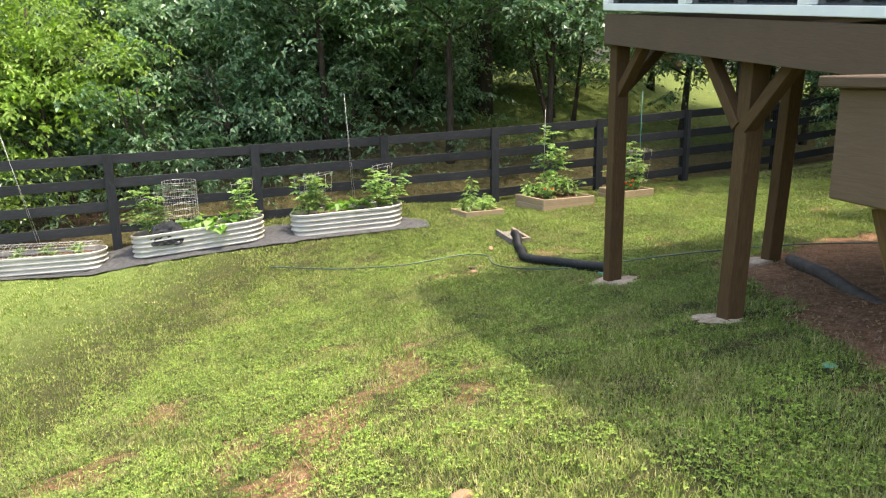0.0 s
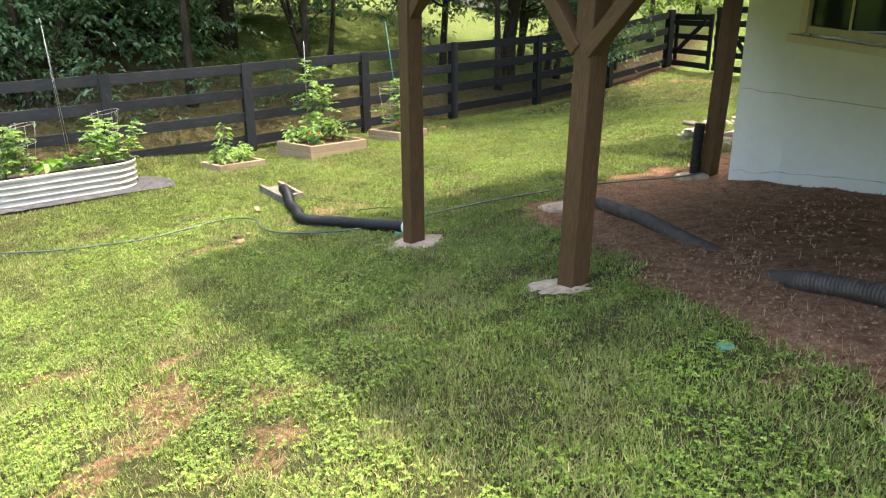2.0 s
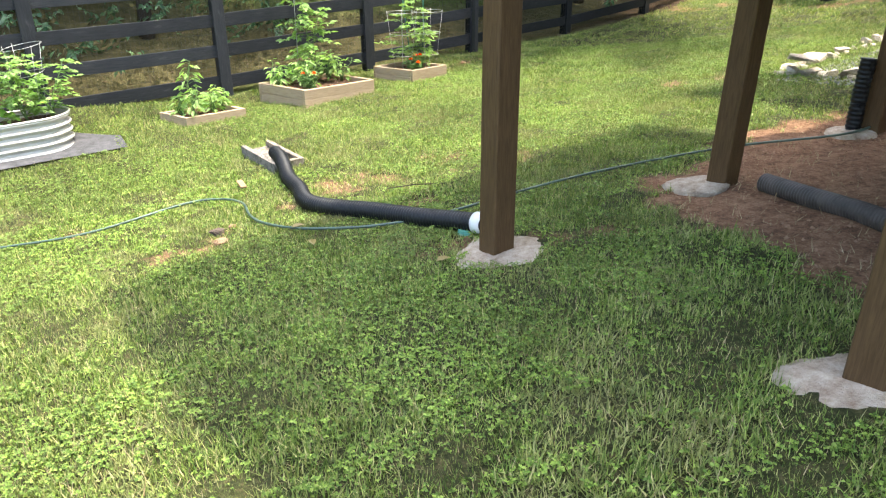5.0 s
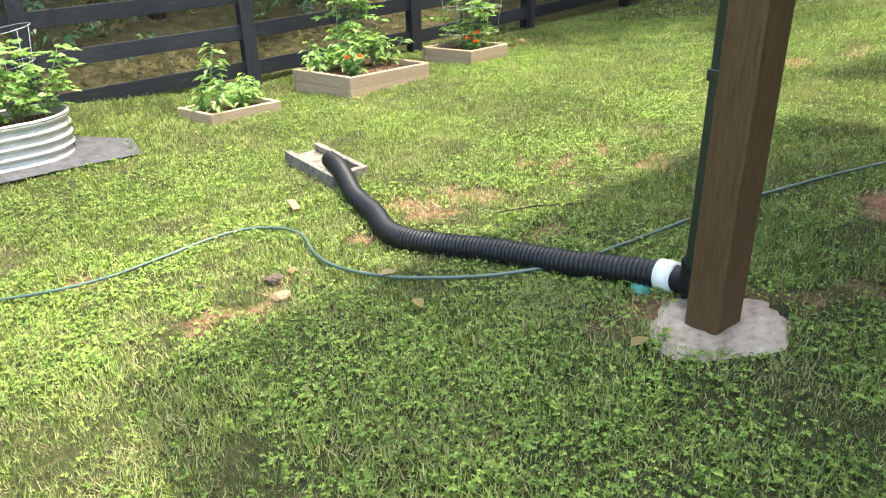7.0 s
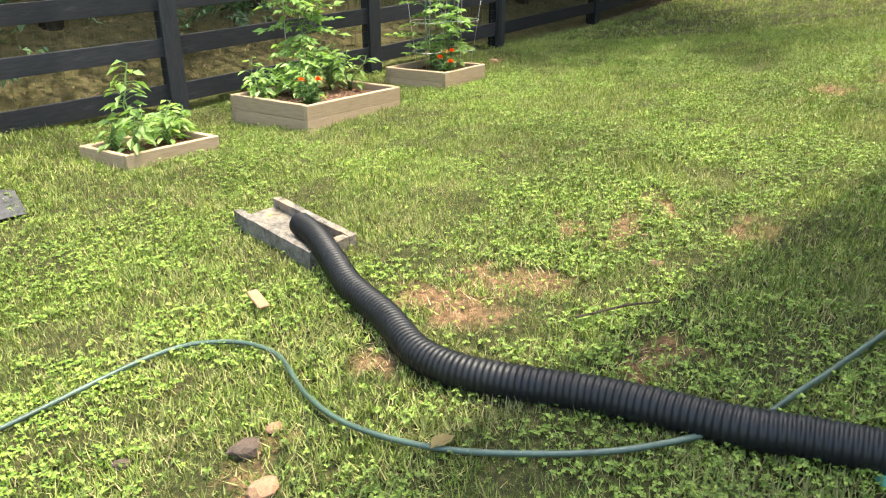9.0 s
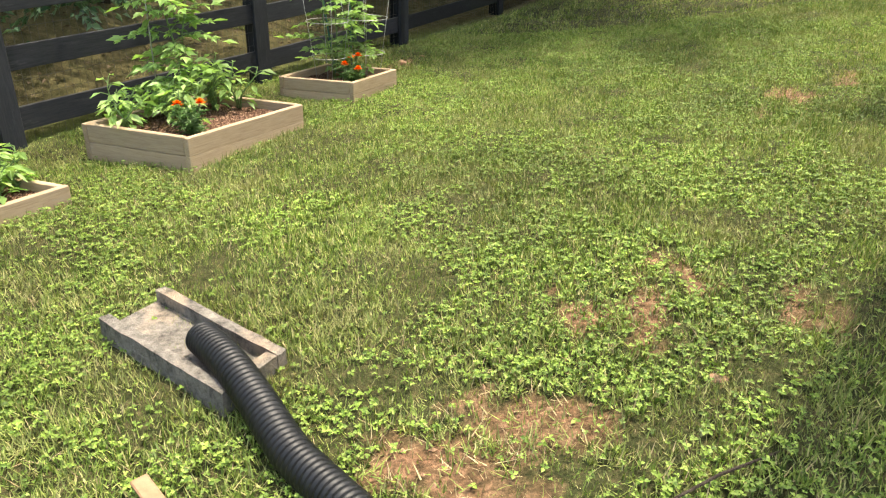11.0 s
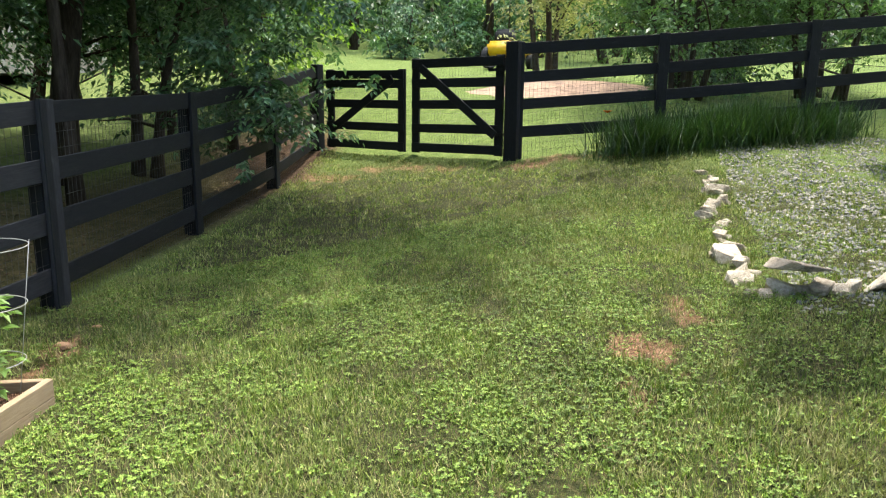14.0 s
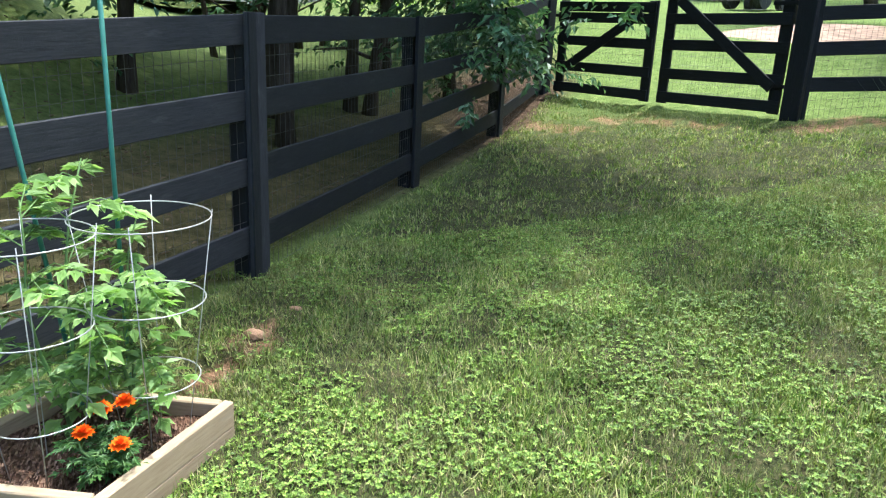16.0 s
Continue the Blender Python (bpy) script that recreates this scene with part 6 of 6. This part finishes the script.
for s0, s1 in ((w0 + 0.065, (w0 + w1) / 2 - 0.035), ((w0 + w1) / 2 + 0.035, w1 - 0.065)):
    for z in (z0 + 0.035, z1 - 0.035):
        board("sash_rail", hu(s0, 0.05, z), hu(s1, 0.05, z), 0.05, 0.07, M_CREAM, win, 0.003)
    board("glazing_bar", hu((s0 + s1) / 2, 0.055, z0 + 0.07), hu((s0 + s1) / 2, 0.055, z1 - 0.07), 0.018, 0.02, M_CREAM, win, 0.002, up=V)
    board("pane", hu((s0 + s1) / 2, 0.07, z0 + 0.07), hu((s0 + s1) / 2, 0.07, z1 - 0.07), s1 - s0, 0.006, M_GLASS, win, 0, up=V, label="dark window pane")
    for k in range(9):
        zz = z0 + 0.1 + k * 0.07
        board("blind_slat", hu(s0, 0.10, zz), hu(s1, 0.10, zz), 0.03, 0.004, M_IRON, win, 0)
bm = bmesh.new()
bmesh.ops.create_cube(bm, size=1, matrix=Matrix.Translation(hu((w0 + w1) / 2, 0.16, (z0 + z1) / 2)) @ Matrix.Rotation(math.atan2(U.y, U.x), 4, 'Z') @ Matrix.Diagonal((1.66, 0.05, 0.74, 1)))
part("dark_interior", bm, M_SCREEN, win)
# crumbling ledge where the paint ends at the soil, and a long crack
bm = bmesh.new()
pts = []
for k in range(60):
    s = 0.05 + k * 0.09
    w = HOUSE_CORNER + hu(s, 0, 0)
    pts.append(hu(s, -0.006, gz(w.x, w.y) + 0.09 + 0.035 * noise.noise((k * 0.6, 0, 0)) + 0.02 * noise.noise((k * 1.9, 5, 0))))
tube(bm, pts, [0.001 + 0.007 * max(0, noise.noise((k * 0.8, 3, 0))) for k in range(60)], 5)
part("base_crack", bm, M_DARKROCK, house, "dark crack along the wall foot")
bm = bmesh.new()
tube(bm, [hu(0.02 + k * 0.12, -0.001, 1.12 - 0.004 * k + 0.02 * noise.noise((k * 0.7, 1, 0))) for k in range(22)], 0.003, 4)
part("hairline_crack", bm, M_CONC, house)

# ---- stair landing hung beside the deck ----
land = thing("stair_landing", "brown boarded stair landing with a cap rail", "stair landing", "", (2.253, -1.782, 0))


def lu(s, a, z):
    return U * s + V * a + Vector((0, 0, z))


board("rim_board", lu(0, 0.02, 1.885), lu(1.6, 0.02, 1.885), 0.04, 0.27, M_FASCIA, land)
board("rim_board", lu(0.02, 0.045, 1.885), lu(0.02, 1.2, 1.885), 0.04, 0.27, M_FASCIA, land)
board("cap_board", lu(-0.04, 0.05, 2.036), lu(1.6, 0.05, 2.036), 0.16, 0.028, M_FASCIA, land)
board("cap_board", lu(0.04, 0.135, 2.036), lu(0.04, 1.2, 2.036), 0.16, 0.028, M_FASCIA, land)
board("brace", lu(0.3, 0.1, 1.35), lu(0.12, 0.1, 1.75), 0.09, 0.09, M_DECK, land)
board("support_post", lu(0.36, 0.12, gz(2.9, -1.7) - 0.1), lu(0.36, 0.12, 1.75), 0.1, 0.1, M_DECK, land, up=U)
board("rail_post", lu(0.3, 0.08, 2.09), lu(0.3, 0.08, 3.1), 0.05, 0.05, M_IRON, land, up=U)
board("post_base", lu(0.12, 0.08, 2.07), lu(0.5, 0.08, 2.07), 0.1, 0.04, M_IRON, land)

# ---- daylily by the fence and the mulch bed on the far lawn ----
lily = thing("daylily", "single orange daylily bloom beside the dark fence", "flower", "", (6.50, 12.50, gz(6.50, 12.50)))
bm = bmesh.new()
tube(bm, [(0, 0, -0.02), (0.02, 0.01, 0.25), (0.0, 0.03, 0.5)], [0.005, 0.004, 0.003], 6)
part("stem", bm, M_STEM, lily, "", True)
aa = np.arange(6) * math.tau / 6
pd = np.stack([np.cos(aa), np.sin(aa), np.full(6, 0.7)], -1)
v, f = leaf_quads(np.tile([0.0, 0.03, 0.5], (6, 1)), pd, np.stack([-np.cos(aa), -np.sin(aa), np.full(6, 1.2)], -1), np.full(6, 0.075), np.full(6, 0.035), 0.15)
fast_mesh("bloom", v, f, M_PETAL, lily, "orange trumpet bloom")
bm = bmesh.new()
rows = []
for q in range(9):
    fq = q / 8
    row = []
    for i in range(36):
        a = i * math.tau / 36
        w = 1 + 0.14 * noise.noise((math.cos(a) * 1.5, math.sin(a) * 1.5, 4))
        px, py = 10.7 + 2.3 * fq * w * math.cos(a), 18.0 + 1.8 * fq * w * math.sin(a)
        row.append(bm.verts.new((px, py, gz(px, py) + 0.20 * (1 - fq * fq) - 0.01 + 0.03 * noise.noise((px * 3, py * 3, 0)) * (1 - fq))))
    rows.append(row)
for p, q in zip(rows[:-1], rows[1:]):
    for i in range(36):
        bm.faces.new((p[i], q[i], q[(i + 1) % 36], p[(i + 1) % 36]))
bmesh.ops.remove_doubles(bm, verts=bm.verts[:], dist=0.001)
tagged(part("mulch_bed", bm, plain("pine_straw", (0.30, 0.20, 0.14), 0.95, 0, 0.45, 6, 0.6), None, "", True), "low brown pine-straw bed under the far lawn trees", "mulch bed")

# ---- far lawn: neighbour's house, steps, yellow mower ----
M_FARSIDE = plain("pale_grey_siding", (0.24, 0.245, 0.24), 0.8, 0, 0.1, 2, 0.1)
nh = thing("neighbour_house", "grey-sided house with a stone base beyond the trees", "house", "", (-3.27, 34.01, gz(-3.27, 34.01)), 12)
board("wall", (0, 0, -0.5), (0, 0, 1.3), 14, 5, M_STONE, nh, 0, up=(0, 1, 0), label="rough stone base")
for k in range(16):
    board("siding_board", (-7.0, -2.53, 1.42 + k * 0.2), (7.0, -2.53, 1.42 + k * 0.2), 0.05, 0.215, M_FARSIDE, nh, 0)
board("upper_wall", (0, 0, 1.3), (0, 0, 4.7), 13.9, 4.9, M_FARSIDE, nh, 0, up=(0, 1, 0))
board("roof", (-7.4, 0, 4.9), (7.4, 0, 4.9), 6.0, 0.3, M_ROOF, nh)
M_RAIL = plain("brown_stair_wood", (0.16, 0.085, 0.045), 0.8, 0, 0.2, 5, 0.2)
sw = thing("outdoor_stairs", "brown wooden outdoor stairs with a baluster rail", "stairs", "", (-3.48, 28.45, gz(-3.48, 28.45)), 12)
for k in range(9):
    board("tread", (-0.5 - k * 0.28, -0.6, 0.18 + k * 0.18), (-0.5 - k * 0.28, 0.6, 0.18 + k * 0.18), 0.3, 0.05, M_RAIL, sw, 0.005)
    board("baluster", (-0.5 - k * 0.28, -0.62, 0.2 + k * 0.18), (-0.5 - k * 0.28, -0.62, 1.15 + k * 0.18), 0.04, 0.04, M_RAIL, sw, 0.002, up=(0, 1, 0))
    board("baluster", (-0.64 - k * 0.28, -0.62, 0.29 + k * 0.18), (-0.64 - k * 0.28, -0.62, 1.24 + k * 0.18), 0.04, 0.04, M_RAIL, sw, 0.002, up=(0, 1, 0))
board("handrail", (-0.3, -0.62, 1.05), (-3.0, -0.62, 2.8), 0.09, 0.06, M_RAIL, sw, 0.005)
board("stringer", (-0.3, -0.55, 0.0), (-3.0, -0.55, 1.75), 0.05, 0.3, M_RAIL, sw, 0.005)
M_YELLOW = plain("yellow_paint", (0.72, 0.40, 0.015), 0.4, 0, 0.1, 6, 0.0, 0.5)
M_TYRE = plain("black_rubber", (0.018, 0.018, 0.018), 0.8, 0, 0.2, 12, 0.1)
mw = thing("ride_on_mower", "small yellow ride-on mower parked on the far lawn", "mower", "", (15.2, 25.2, gz(15.2, 25.2)), 20)
bm = bmesh.new()
bmesh.ops.create_cube(bm, size=1, matrix=Matrix.Translation((0, 0, 0.62)) @ Matrix.Diagonal((1.7, 0.9, 0.5, 1)))
bmesh.ops.bevel(bm, geom=bm.edges[:], offset=0.1, segments=3, affect='EDGES')
part("body", bm, M_YELLOW, mw, "", True)
bm = bmesh.new()
bmesh.ops.create_cube(bm, size=1, matrix=Matrix.Translation((-0.35, 0, 1.0)) @ Matrix.Diagonal((0.5, 0.6, 0.5, 1)))
bmesh.ops.bevel(bm, geom=bm.edges[:], offset=0.08, segments=3, affect='EDGES')
part("seat", bm, M_TYRE, mw, "", True)
for x, r in ((0.6, 0.25), (-0.55, 0.36)):
    for yy in (-0.48, 0.48):
        bm = bmesh.new()
        bmesh.ops.create_cone(bm, segments=20, radius1=r, radius2=r, depth=0.2, cap_ends=True, matrix=Matrix.Translation((x, yy, r)) @ Matrix.Rotation(math.pi / 2, 4, 'X'))
        part("wheel", bm, M_TYRE, mw)
